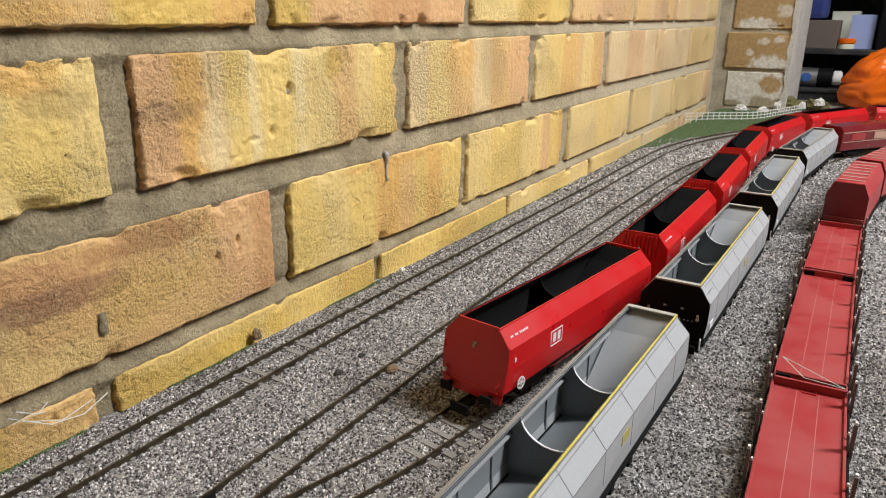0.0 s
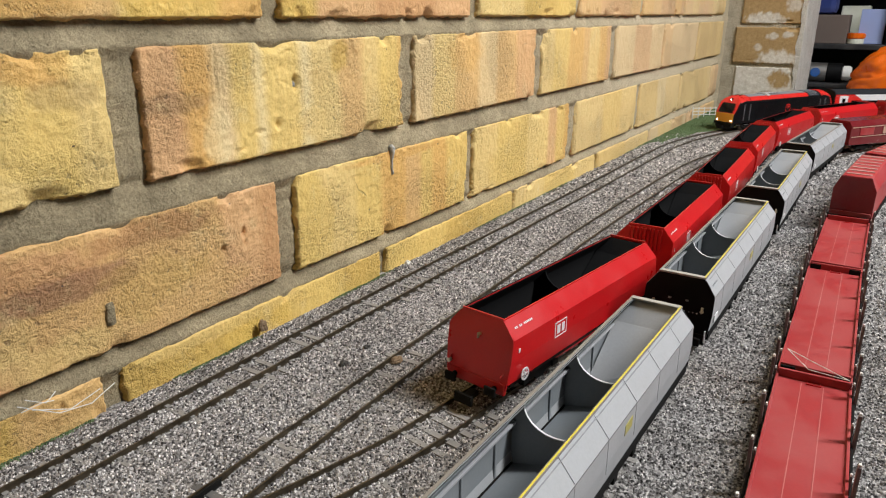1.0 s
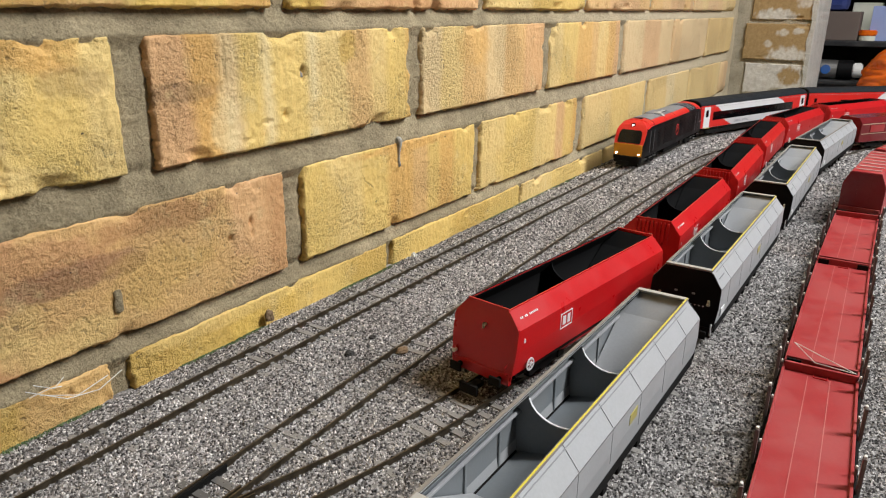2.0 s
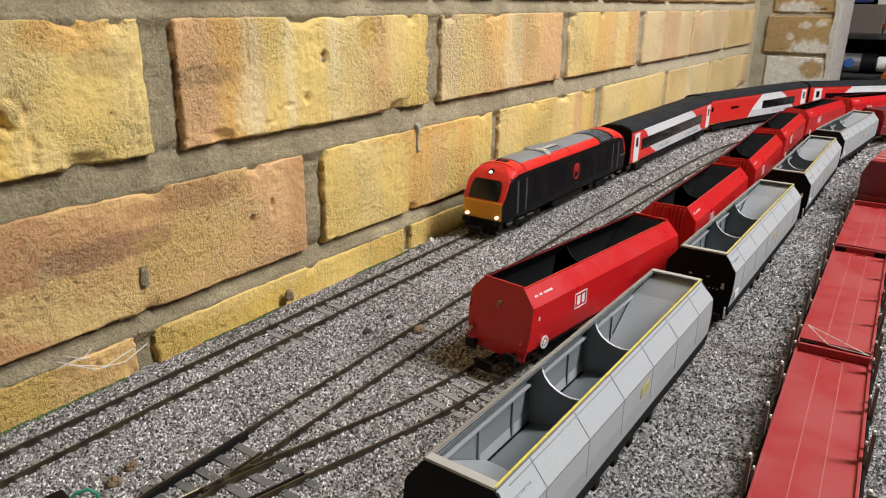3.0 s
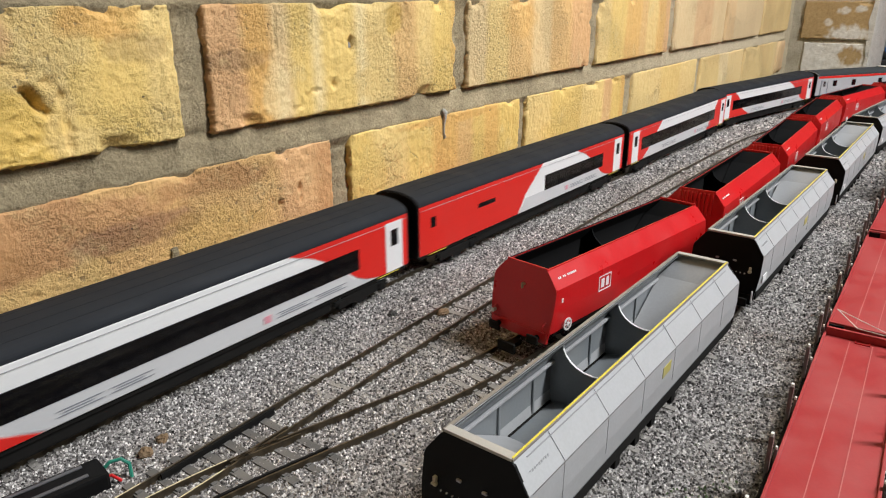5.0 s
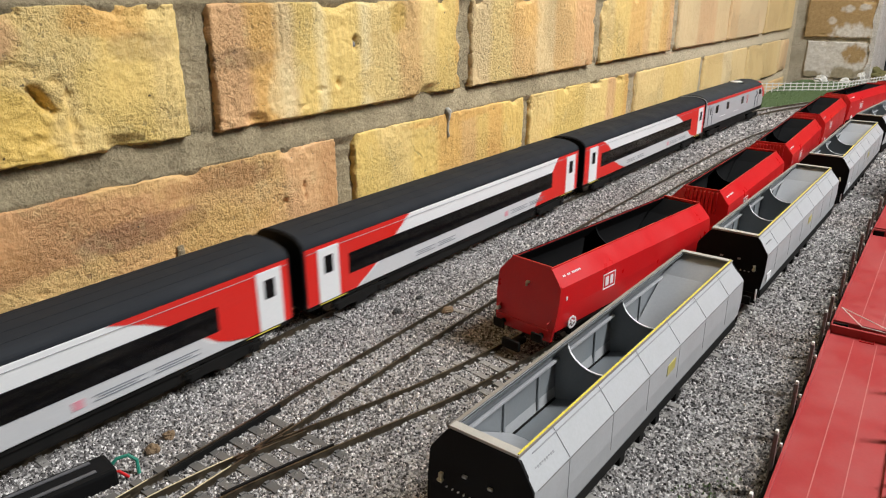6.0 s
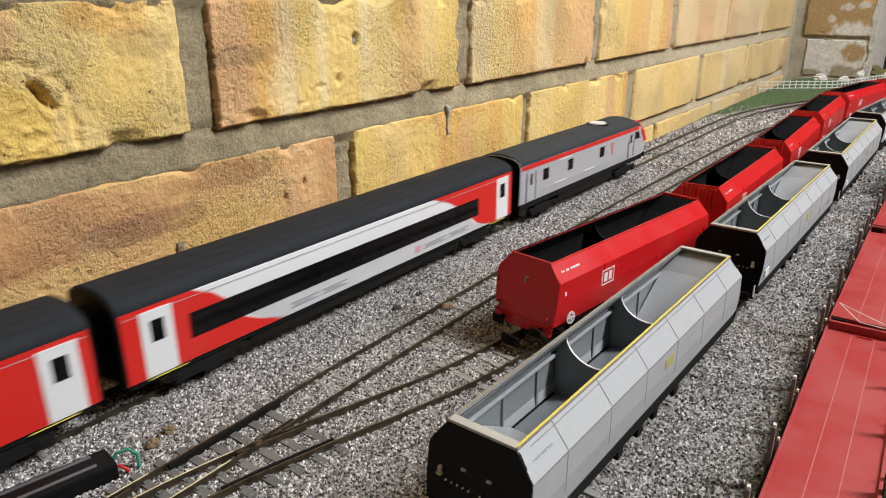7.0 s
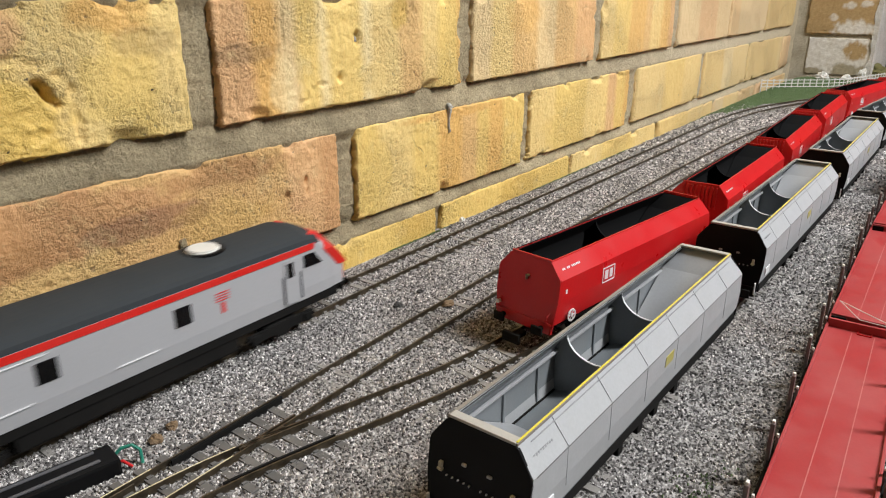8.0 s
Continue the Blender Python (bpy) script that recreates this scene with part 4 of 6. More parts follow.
def build_grey_hoppers():
    length, pitch = 0.187, 0.2305
    s0 = STONE.s_at_y(-0.0725)
    h = hopper("stone_hopper_wagon", length, 0.0450, 0.0368, 0.0180, 0.0115, GREY, INNER_GREY, BLACK, (0.39, 0.645))
    tagged(h, "light grey open hopper wagon, black ends, yellow edge stripe, empty", "wagon", "grey hopper train")
    for s in (-1, 1):
        x = s * 0.01805
        for i in range(1, 7):
            y = -length / 2 + (i - 0.35) * length / 6.4
            part("panel_seam", box(x - 0.00006, x + 0.00006, y - 0.0001, y + 0.0001, 0.0225, 0.0367), SEAM, h)
            bm = box(-0.00006, 0.00006, y - 0.0001, y + 0.0001, 0, 0.0100)
            bmesh.ops.transform(bm, matrix=Matrix.Translation((x, 0, 0.0370)) @ Matrix.Rotation(-s * math.atan2(0.0065, 0.0082), 4, "Y"), verts=bm.verts)
            part("panel_seam", bm, SEAM, h)
        part("shoulder_seam", box(x - 0.00012, x + 0.00012, -length / 2 + 0.001, length / 2 - 0.001, 0.0364, 0.0366), STONE_SEAM, h)
        k = 0.80
        part("upper_seam", box(s * (0.0180 - 0.0065 * k) - 0.0001, s * (0.0180 - 0.0065 * k) + 0.00025, -length / 2 + 0.006, length / 2 - 0.006, 0.0368 + 0.0082 * k, 0.0368 + 0.0082 * k + 0.00022), SEAM, h)
        part("yellow_panel", prism([(0.0014, 0.0284), (0.0092, 0.0288), (0.0096, 0.0330), (0.0018, 0.0326)], x - 0.00015, x + 0.00015, "x"), WORN_YELLOW, h, "small worn yellow panel")
        part("under_sill", box(s * 0.0165 - 0.0006, s * 0.0165 + 0.0006, -length / 2 - 0.001, length / 2 + 0.001, 0.0122, 0.0172, 0.0003), FRAME, h)
        for y in (-0.029, -0.012, 0.003, 0.024):
            part("discharge_gear", box(s * 0.0150 - 0.0010, s * 0.0150 + 0.0010, y - 0.0022, y + 0.0022, 0.0062, 0.0122, 0.0005), FRAME, h)
        part("sill_plate", box(x - 0.0004, x + 0.0002, -length / 2 + 0.004, -length / 2 + 0.0115, 0.0205, 0.0245, 0.0001), WHITE, h, "white label plate low on the side")
        for i in range(8):
            y = -length / 2 + 0.014 + i * (length - 0.028) / 7
            part("inner_rib", box(s * 0.0165 - 0.0005, s * 0.0165 + 0.0005, y - 0.0006, y + 0.0006, 0.0180, 0.0335, 0.0002), INNER_GREY, h)
        part("inner_rail", box(s * 0.0158 - 0.0006, s * 0.0158 + 0.0006, -length / 2 + 0.003, length / 2 - 0.003, 0.0338, 0.0349, 0.0002), SILVER, h)
        for i in range(5):
            part("end_bolt", rod(s * (0.002 + i * 0.0021), -length / 2 - 0.0031, 0.0265, 0.00028, 0.0006, "y", None, 8), WHITE, h)
        bm = bmesh.new()
        box(s * 0.0128 - 0.0006, s * 0.0128 + 0.0006, -length / 2 - 0.0034, -length / 2 - 0.0022, 0.0270, 0.0302, 0.0001, bm)
        box(s * 0.0128 - 0.0009, s * 0.0128 + 0.0009, -length / 2 - 0.0038, -length / 2 - 0.0024, 0.0276, 0.0282, 0, bm)
        part("lamp_bracket", bm, PLATE, h)
        part("end_plate", box(s * 0.0045 - 0.0008, s * 0.0045 + 0.0008, -length / 2 - 0.0026, -length / 2 - 0.0014, 0.0318, 0.0326, 0.0001), SILVER, h)
        part("grab_rail", box(s * 0.0160 - 0.0003, s * 0.0160 + 0.0003, -length / 2 - 0.0058, -length / 2 - 0.0048, 0.0120, 0.0185), WHITE, h)
        bm = bmesh.new()
        for i in range(9):
            own = box(-0.0002, 0.0006 if i % 3 else 0.0002, i * 0.0012, i * 0.0012 + 0.0006, 0, 0.00010)
            bmesh.ops.transform(own, matrix=Matrix.Translation((s * 0.0150, -length / 2 + 0.004, 0.0407)) @ Matrix.Rotation(s * math.atan2(0.0082, 0.0065), 4, "Y"), verts=own.verts)
            join(bm, own)
        part("number_bars", bm, SEAM, h, "row of small dark marks")
    copy_thing(h, place_at(STONE, s0 + 3 * pitch, length))["label"] = "light grey open hopper wagon with black ends, empty"
    part("edge_stripe", box(0.0112, 0.0118, -length / 2 + 0.0005, length / 2 - 0.0005, 0.0455, 0.0458), STRIPE, h, "thin yellow stripe along the rim")
    h.matrix_basis = place_at(STONE, s0, length)
    for i in range(1, 3):
        copy_thing(h, place_at(STONE, s0 + i * pitch, length))


def steel_wagon(length):
    """A flat steel carrier: dull red deck with two seams, low ends and rows of stakes."""
    f = empty("steel_flat_wagon")
    a, b = -length / 2, length / 2
    part("deck", box(-0.0150, 0.0150, a, b, 0.0110, 0.0125, 0.0003), DULL_RED, f)
    for x in (-0.0046, 0.0046):
        part("deck_seam", box(x - 0.00018, x + 0.00018, a + 0.004, b - 0.004, 0.0125, 0.01265), DECK_LINE, f)
    for s in (-1, 1):
        part("side_sill", box(s * 0.0153 - 0.0006, s * 0.0153 + 0.0006, a, b, 0.0085, 0.0138, 0.0003), DULL_RED, f)
        n = int(length / 0.0285)
        for i in range(n):
            y = a + 0.008 + i * (length - 0.016) / (n - 1)
            st = part("stake", box(s * 0.0176 - 0.0007, s * 0.0176 + 0.0007, y - 0.0014, y + 0.0014, 0.0075, 0.0250, 0.0003), STAKE, f)
            part("stake_cap", box(s * 0.0176 - 0.0005, s * 0.0176 + 0.0005, y - 0.0008, y + 0.0008, 0.0249, 0.0259, 0.0002), PLASTIC_WHITE, st)
            nub = part("short_stake", box(s * 0.0163 - 0.0005, s * 0.0163 + 0.0005, y + 0.0060, y + 0.0076, 0.0075, 0.0160, 0.0002), STAKE, f)
            part("stake_cap", box(s * 0.0163 - 0.0004, s * 0.0163 + 0.0004, y + 0.0062, y + 0.0074, 0.0159, 0.0170, 0.0002), PLASTIC_WHITE, nub)
        part("side_frame_bar", box(s * 0.0170 - 0.0005, s * 0.0170 + 0.0005, a + 0.002, b - 0.002, 0.0080, 0.0105), FRAME, f)
    for y, s in ((a, 1), (b, -1)):
        part("end_board", box(-0.0150, 0.0150, min(y, y + s * 0.0016), max(y, y + s * 0.0016), 0.0105, 0.0165, 0.0003), DULL_RED, f)
        bm = box(-0.0025, 0.0035, y + s * 0.0045, y + s * 0.0048, 0.0125, 0.0130)
        box(-0.0025, -0.0022, y + s * 0.0016, y + s * 0.0048, 0.0125, 0.0130, 0, bm)
        box(0.0032, 0.0035, y + s * 0.0016, y + s * 0.0048, 0.0125, 0.0130, 0, bm)
        part("end_loop", bm, RED, f)
        buffers(f, y, -s, 0.0135)
    for y in (a + 0.026, b - 0.026):
        bogie(f, y, 0.0032)
    return f


def hood_wagon(length):
    """A covered steel carrier with a ribbed hood."""
    f = empty("hooded_wagon")
    a, b = -length / 2, length / 2
    sect = [(-0.0155, 0.012), (0.0155, 0.012), (0.0158, 0.0370), (0.0110, 0.0480), (-0.0110, 0.0480), (-0.0158, 0.0370)]
    part("hood", prism(sect, a + 0.002, b - 0.002, "y", bevel=0.0005), HOOD_RED, f)
    part("end_wall", prism([(x * 1.01, z) for x, z in sect], a, a + 0.0015, "y", bevel=0.0003), MAROON, f)
    for i in range(7):
        y = a + 0.012 + i * (length - 0.024) / 6
        part("roof_rib", box(-0.0095, 0.0095, y - 0.0016, y + 0.0016, 0.0477, 0.0487, 0.0003), PALE_RIB, f)
    for x in (-0.005, 0.005):
        part("end_rib", box(x - 0.0005, x + 0.0005, a - 0.0006, a, 0.014, 0.0465), MAROON, f)
    part("end_step", box(-0.015, 0.015, a - 0.0016, a, 0.0150, 0.0185, 0.0003), DULL_RED, f)
    for s in (-1, 1):
        part("hood_edge", box(s * 0.0163 - 0.0005, s * 0.0163 + 0.0005, a, b, 0.0105, 0.0145, 0.0003), FRAME, f)
    for y, s in ((a, 1), (b, -1)):
        buffers(f, y, -s, 0.0135)
    for y in (a + 0.026, b - 0.026):
        bogie(f, y, 0.0032)
    return f


def build_steel_train():
    f = tagged(steel_wagon(0.168), "dull red flat steel wagon with rows of short side stakes", "wagon", "red steel train")
    s0 = STEEL_ROAD.s_at_y(0.139)
    f.matrix_basis = place_at(STEEL_ROAD, s0 - 0.170, 0.168)
    copy_thing(f, place_at(STEEL_ROAD, s0 + 0.003, 0.168))
    g = tagged(steel_wagon(0.135), "shorter dull red flat wagon with side stakes", "wagon", "red steel train")
    g.matrix_basis = place_at(STEEL_ROAD, s0 + 0.174, 0.135)
    v = tagged(hood_wagon(0.115), "red hooded wagon with a ribbed roof", "wagon", "red steel train")
    v.matrix_basis = place_at(STEEL_ROAD, s0 + 0.320, 0.115)
    for i in range(1, 4):
        copy_thing(v, place_at(STEEL_ROAD, s0 + 0.320 + i * 0.124, 0.115))
    # cobweb strands over the gap between two wagons
    web = tagged(empty("cobweb"), "thin pale cobweb strands between two red wagons", "cobweb")
    for p, q in (((0.277, 0.152, 0.0195), (0.288, 0.136, 0.0185)), ((0.288, 0.136, 0.0185), (0.305, 0.131, 0.0200)), ((0.277, 0.152, 0.0195), (0.305, 0.131, 0.0200))):
        p, q = Vector(p), Vector(q)
        bm = rod(0, 0, 0, 0.00022, (q - p).length, "z", None, 6)
        bmesh.ops.transform(bm, matrix=Matrix.Translation((p + q) / 2) @ (q - p).to_track_quat("Z", "Y").to_matrix().to_4x4(), verts=bm.verts)
        part("strand", bm, PLASTIC_WHITE, web)


def ring_at(y, half, sill, cant, top, crown, dz=0.0):
    """A body's outline at y: sides, cant rail, rounded roof."""
    pts = [(-half * 0.97, sill), (-half, sill + 0.006), (-half, cant)]
    for q in (160, 140, 118, 90, 62, 40, 20):
        pts.append((half * 1.0 * math.cos(radians(q)), cant + (top - cant) * math.sin(radians(q)) ** crown))
    pts += [(half, cant), (half, sill + 0.006), (half * 0.97, sill)]
    return [(x, y, z + dz) for x, z in pts]


def side_panel(parent, name, yz, material, half, thick=0.00025, label=""):
    for s in (-1, 1):
        part(name, prism(yz, s * half, s * (half + thick), "x"), material, parent, label)


def build_loco():
    """A diesel locomotive; its front looks along -y."""
    h, L = 0.0178, 0.239
    o = tagged(empty("diesel_locomotive"), "black model diesel locomotive, red roof, yellow nose, headlights lit", "locomotive")
    sill, cant, top = 0.0140, 0.0440, 0.0545
    # body with raked cabs at both ends
    def cab(y, s):
        out = []
        for d, lo, hi, w in ((0.0, 0.0140, 0.0270, 0.93), (0.0006, 0.0140, 0.0295, 0.95), (0.0090, 0.0140, 0.0445, 0.985), (0.0140, 0.0140, 0.0505, 0.995), (0.0220, 0.0140, 0.0545, 1.0)):
            c = min(cant, hi - 0.002)
            out.append(ring_at(y + s * d, h * w, lo, c, hi, 0.75))
        return out
    rings = cab(0, 1) + cab(L, -1)[::-1]
    part("body", loft(rings), CHARCOAL, o)

    def roof_band(name, y0, y1, q0, q1, lift, material, label=""):
        rows = []
        for y in (y0, y1):
            outer = [(h * 1.0 * math.cos(radians(q)) * (1 + lift * 10), y, cant + (top - cant) * abs(math.sin(radians(q))) ** 0.75 + lift) for q in np.linspace(q0, q1, 9)]
            inner = [(x * 0.97, yy, z - 0.001) for x, yy, z in outer[::-1]]
            rows.append(outer + inner)
        return part(name, loft(rows), material, o, label)
    for y0, y1 in ((0.020, 0.034), (L - 0.034, L - 0.020)):
        roof_band("cab_roof", y0, y1, 12, 168, 0.0003, LIVERY_RED, "bright red cab roof")
    for q0, q1 in ((12, 50), (130, 168)):
        roof_band("roof_side", 0.034, 0.172, q0, q1, 0.0003, LIVERY_RED, "red roof shoulder")
    roof_band("roof_panel", 0.034, 0.076, 50, 130, 0.0003, MID_GREY, "grey roof panel")
    roof_band("roof_panel", 0.112, 0.172, 50, 130, 0.0003, MID_GREY, "grey roof panel")
    roof_band("exhaust_panel", 0.076, 0.112, 50, 130, 0.0006, MID_GREY)
    part("exhaust_well", box(-0.0100, 0.0100, 0.0775, 0.109, 0.0545, 0.0551, 0.0002), MID_GREY, o)
    part("exhaust_slot", box(0.0060, 0.0078, 0.0850, 0.106, 0.0549, 0.0554, 0.0002), BLACK, o)
    part("exhaust", loft([[(0.0040 + 0.0017 * c * w, y, 0.0547 + 0.0016 * w * d) for c, d in ((-1, 0), (-1, 0.6), (-0.5, 1), (0.5, 1), (1, 0.6), (1, 0))] for y, w in ((0.080, 0.7), (0.083, 1.0), (0.104, 1.0), (0.109, 0.5))]), BRIGHT_STEEL, o, "bright steel exhaust silencer")
    part("exhaust_foot", prism([(0.0005, 0.0560), (0.0085, 0.0558), (0.0128, 0.0530), (0.0128, 0.0520), (0.0005, 0.0540)], 0.0770, 0.0835, "y", bevel=0.0003), BRIGHT_STEEL, o, "bright steel exhaust foot")
    part("roof_hatch", box(-0.0045, 0.0045, 0.024, 0.030, 0.0543, 0.0552, 0.0003), BLACK, o)
    for y in (0.034, 0.076, 0.112, 0.172):
        roof_band("roof_joint", y - 0.0004, y + 0.0004, 12, 168, 0.0005, BLACK)
    g = roof_band("roof_grille", 0.172, 0.201, 12, 168, 0.0002, ROOF_GREY)
    for i in range(22):
        q = 20 + i * 140 / 21
        z = cant + (top - cant) * math.sin(radians(q)) ** 0.75 + 0.0007
        part("grille_bar", box(h * math.cos(radians(q)) - 0.00014, h * math.cos(radians(q)) + 0.00014, 0.175, 0.198, z - 0.0004, z + 0.0001), STEEL if i % 7 == 3 else MID_GREY, g)
    # raked windscreen and surround, both cabs
    for y, s in ((0.0, 1), (L, -1)):
        def front_y(z):
            return y + s * float(np.interp(z, (0.0285, 0.0445, 0.0505, 0.0545), (0.0003, 0.0085, 0.0135, 0.0210)))

        def shield(name, rows, lift, m, label):
            part(name, loft([[(-w, front_y(z) - s * lift, z), (w, front_y(z) - s * lift, z), (w, front_y(z) + s * 0.0030, z), (-w, front_y(z) + s * 0.0030, z)] for z, w in rows]), m, o, label)
        rows = []
        for d, hi, w in ((0.0122, 0.0484, 0.992), (0.0140, 0.0505, 0.995), (0.0180, 0.0526, 0.998), (0.0206, 0.0540, 1.0)):
            c = min(cant, hi - 0.002)
            outer = [(h * w * 1.003 * math.cos(radians(q)), y + s * d, c + 0.0003 + (hi - c) * math.sin(radians(q)) ** 0.75) for q in np.linspace(8, 172, 17)]
            rows.append(outer + [(x * 0.95, yy, z - 0.0012) for x, yy, z in outer[::-1]])
        part("cab_brow", loft(rows), LIVERY_RED, o, "red brow of the cab roof")
        shield("cab_front", ((0.0280, h * 0.94), (0.0330, h * 0.965), (0.0400, h * 0.975), (0.0440, h * 0.95), (0.0470, h * 0.88), (0.0495, h * 0.77), (0.0515, h * 0.62), (0.0530, h * 0.45), (0.0542, h * 0.22)), 0.0004, LIVERY_RED, "red cab front round the windscreen")
        shield("windscreen", ((0.0300, h * 0.66), (0.0306, h * 0.74), (0.0350, h * 0.75), (0.0405, h * 0.72), (0.0430, h * 0.66), (0.0440, h * 0.56)), 0.0008, GLASS_DARK, "dark raked windscreen")
        part("lamp_housing", rod(0.0, front_y(0.0490) - s * 0.0004, 0.0490, 0.0022, 0.0028, "y", None, 18, 0.0004), BLACK, o)
        for x in (-0.004, 0.005):
            part("wiper", loft([[(x + d, front_y(z) - s * 0.0011, z), (x + d + 0.0003, front_y(z) - s * 0.0011, z), (x + d + 0.0003, front_y(z) - s * 0.0007, z), (x + d, front_y(z) - s * 0.0007, z)] for z, d in ((0.0302, 0.0), (0.0400, -0.003))]), FRAME, o)
        part("nose_panel", prism([(-h * 0.91, 0.0155), (h * 0.91, 0.0155), (h * 0.92, 0.0290), (-h * 0.92, 0.0290)], y - s * 0.0004, y + s * 0.0012, "y", bevel=0.0003), YELLOW, o, "yellow warning panel")
        part("buffer_beam", box(-h * 0.85, h * 0.85, min(y - s * 0.001, y + s * 0.006), max(y - s * 0.001, y + s * 0.006), 0.0075, 0.0152, 0.0008), FRAME, o)
        buffers(o, y, -s, 0.0145)
        part("plough", prism([(-0.013, 0.0045), (0.013, 0.0045), (0.011, 0.0090), (-0.011, 0.0090)], y - s * 0.0012, y + s * 0.001, "y"), FRAME, o)
        glowing = LAMP_WHITE if s > 0 else GLASS_DARK
        for x in (-0.0130, 0.0130):
            part("headlight", rod(x, y - s * 0.0006, 0.0180, 0.0010, 0.0016, "y", None, 14), glowing, o, "small lit headlight" if s > 0 else "")
        part("marker_light", rod(0.0, front_y(0.0490) - s * 0.0014, 0.0490, 0.0010, 0.0014, "y", None, 14), glowing, o, "small lit roof headlight" if s > 0 else "")
    # sides: doors, grilles, steps, emblem
    for s in (-1, 1):
        x = s * (h + 0.0001)
        for y in (0.0215, 0.0345, L - 0.0345, L - 0.0215):
            part("door_pillar", box(x - 0.0002, x + 0.0002, y - 0.0007, y + 0.0007, 0.0175, 0.0425), DOOR_GREY, o)
        part("cab_door", box(x - 0.00012, x + 0.00012, 0.0235, 0.0325, 0.0165, 0.0425), BLACK, o)
        for y0, y1 in ((0.048, 0.058), (0.072, 0.104), (0.134, 0.160), (0.172, 0.200)):
            bm = bmesh.new()
            for i in range(12):
                z = 0.0205 + i * 0.0018
                box(x - 0.0002, x + 0.0002, y0, y1, z, z + 0.0008, 0, bm)
            part("side_grille", bm, BLACK, o)
        for y in (0.012, 0.030, 0.044, L - 0.044, L - 0.030, L - 0.012):
            part("step", box(s * (h - 0.001) - 0.0006, s * (h - 0.001) + 0.0006, y - 0.004, y + 0.004, 0.0110, 0.0118), STEEL, o)
        bm = bmesh.new()
        for i in range(4):
            box(x - 0.0002, x + 0.0002, 0.124 - 0.0045 + 0.0005 * i, 0.124 + 0.0045 - 0.0005 * i, 0.0365 - i * 0.0018, 0.0373 - i * 0.0018, 0, bm)
        for q in range(16):
            q0, q1 = q * math.tau / 16, (q + 1) * math.tau / 16
            prism([(0.124 + r * math.cos(k), 0.0312 + 1.25 * r * math.sin(k)) for r, k in ((0.0056, q0), (0.0056, q1), (0.0050, q1), (0.0050, q0))], x - 0.0002, x + 0.0002, "x", bm)
        part("side_emblem", bm, LIVERY_RED, o, "red ring emblem")
        part("waist_stripe", box(x - 0.0002, x + 0.0002, L - 0.016, L - 0.003, 0.0280, 0.0290), STEEL, o)
        part("cant_strip", box(x - 0.0003, x + 0.0003, 0.022, L - 0.022, 0.0437, 0.0446), BLACK, o)
    part("fuel_tank", box(-0.0145, 0.0145, 0.088, 0.148, 0.0065, 0.0142, 0.0015), FRAME, o)
    for y in (0.044, L - 0.044):
        bogie(o, y, 0.0062, 0.0140, 0.0165)
    return o, L


def coach_shell(o, L, side_m, roof_m):
    h, sill, cant, top = 0.0178, 0.0145, 0.0452, 0.0530
    part("body", loft([ring_at(0.0004, h * 0.985, sill, cant, top - 0.0008, 0.8), ring_at(0.0015, h, sill, cant, top, 0.8), ring_at(L - 0.0015, h, sill, cant, top, 0.8), ring_at(L - 0.0004, h * 0.985, sill, cant, top - 0.0008, 0.8)]), side_m, o)
    rows = []
    for y in (0.0008, L - 0.0008):
        outer = [(h * 1.004 * math.cos(radians(q)), y, cant + 0.0003 + (top - cant) * max(0.0, math.sin(radians(q))) ** 0.8) for q in np.linspace(2, 178, 27)]
        rows.append(outer + [(x * 0.96, yy, z - 0.0012) for x, yy, z in outer[::-1]])
    roof = part("roof", loft(rows), roof_m, o, "dark grey ribbed roof")
    for i in range(5):
        q = 44 + i * 23
        z = cant + 0.0003 + (top - cant) * math.sin(radians(q)) ** 0.8
        part("roof_rib", box(h * math.cos(radians(q)) - 0.00022, h * math.cos(radians(q)) + 0.00022, 0.010, L - 0.010, z - 0.0004, z + 0.00008), roof_m, roof)
    for y, s in ((0.0, 1), (L, -1)):
        part("end_wall", prism([(x, z) for x, _, z in ring_at(0, h * 0.996, sill, cant, top - 0.0003, 0.8)], y - s * 0.0004, y + s * 0.001, "y"), BLACK, o)
        part("gangway", box(-0.0065, 0.0065, min(y, y - s * 0.0035), max(y, y - s * 0.0035), 0.0165, 0.0450, 0.0010), FRAME, o)
    part("underframe", box(-0.0158, 0.0158, 0.062, L - 0.062, 0.0062, 0.0150, 0.0012), FRAME, o)
    part("floor_pan", box(-0.0168, 0.0168, 0.002, L - 0.002, 0.0120, 0.0150, 0.0006), FRAME, o)
    for y in (0.040, L - 0.040):
        bogie(o, y, 0.0060, 0.0162, 0.0165)
    return h


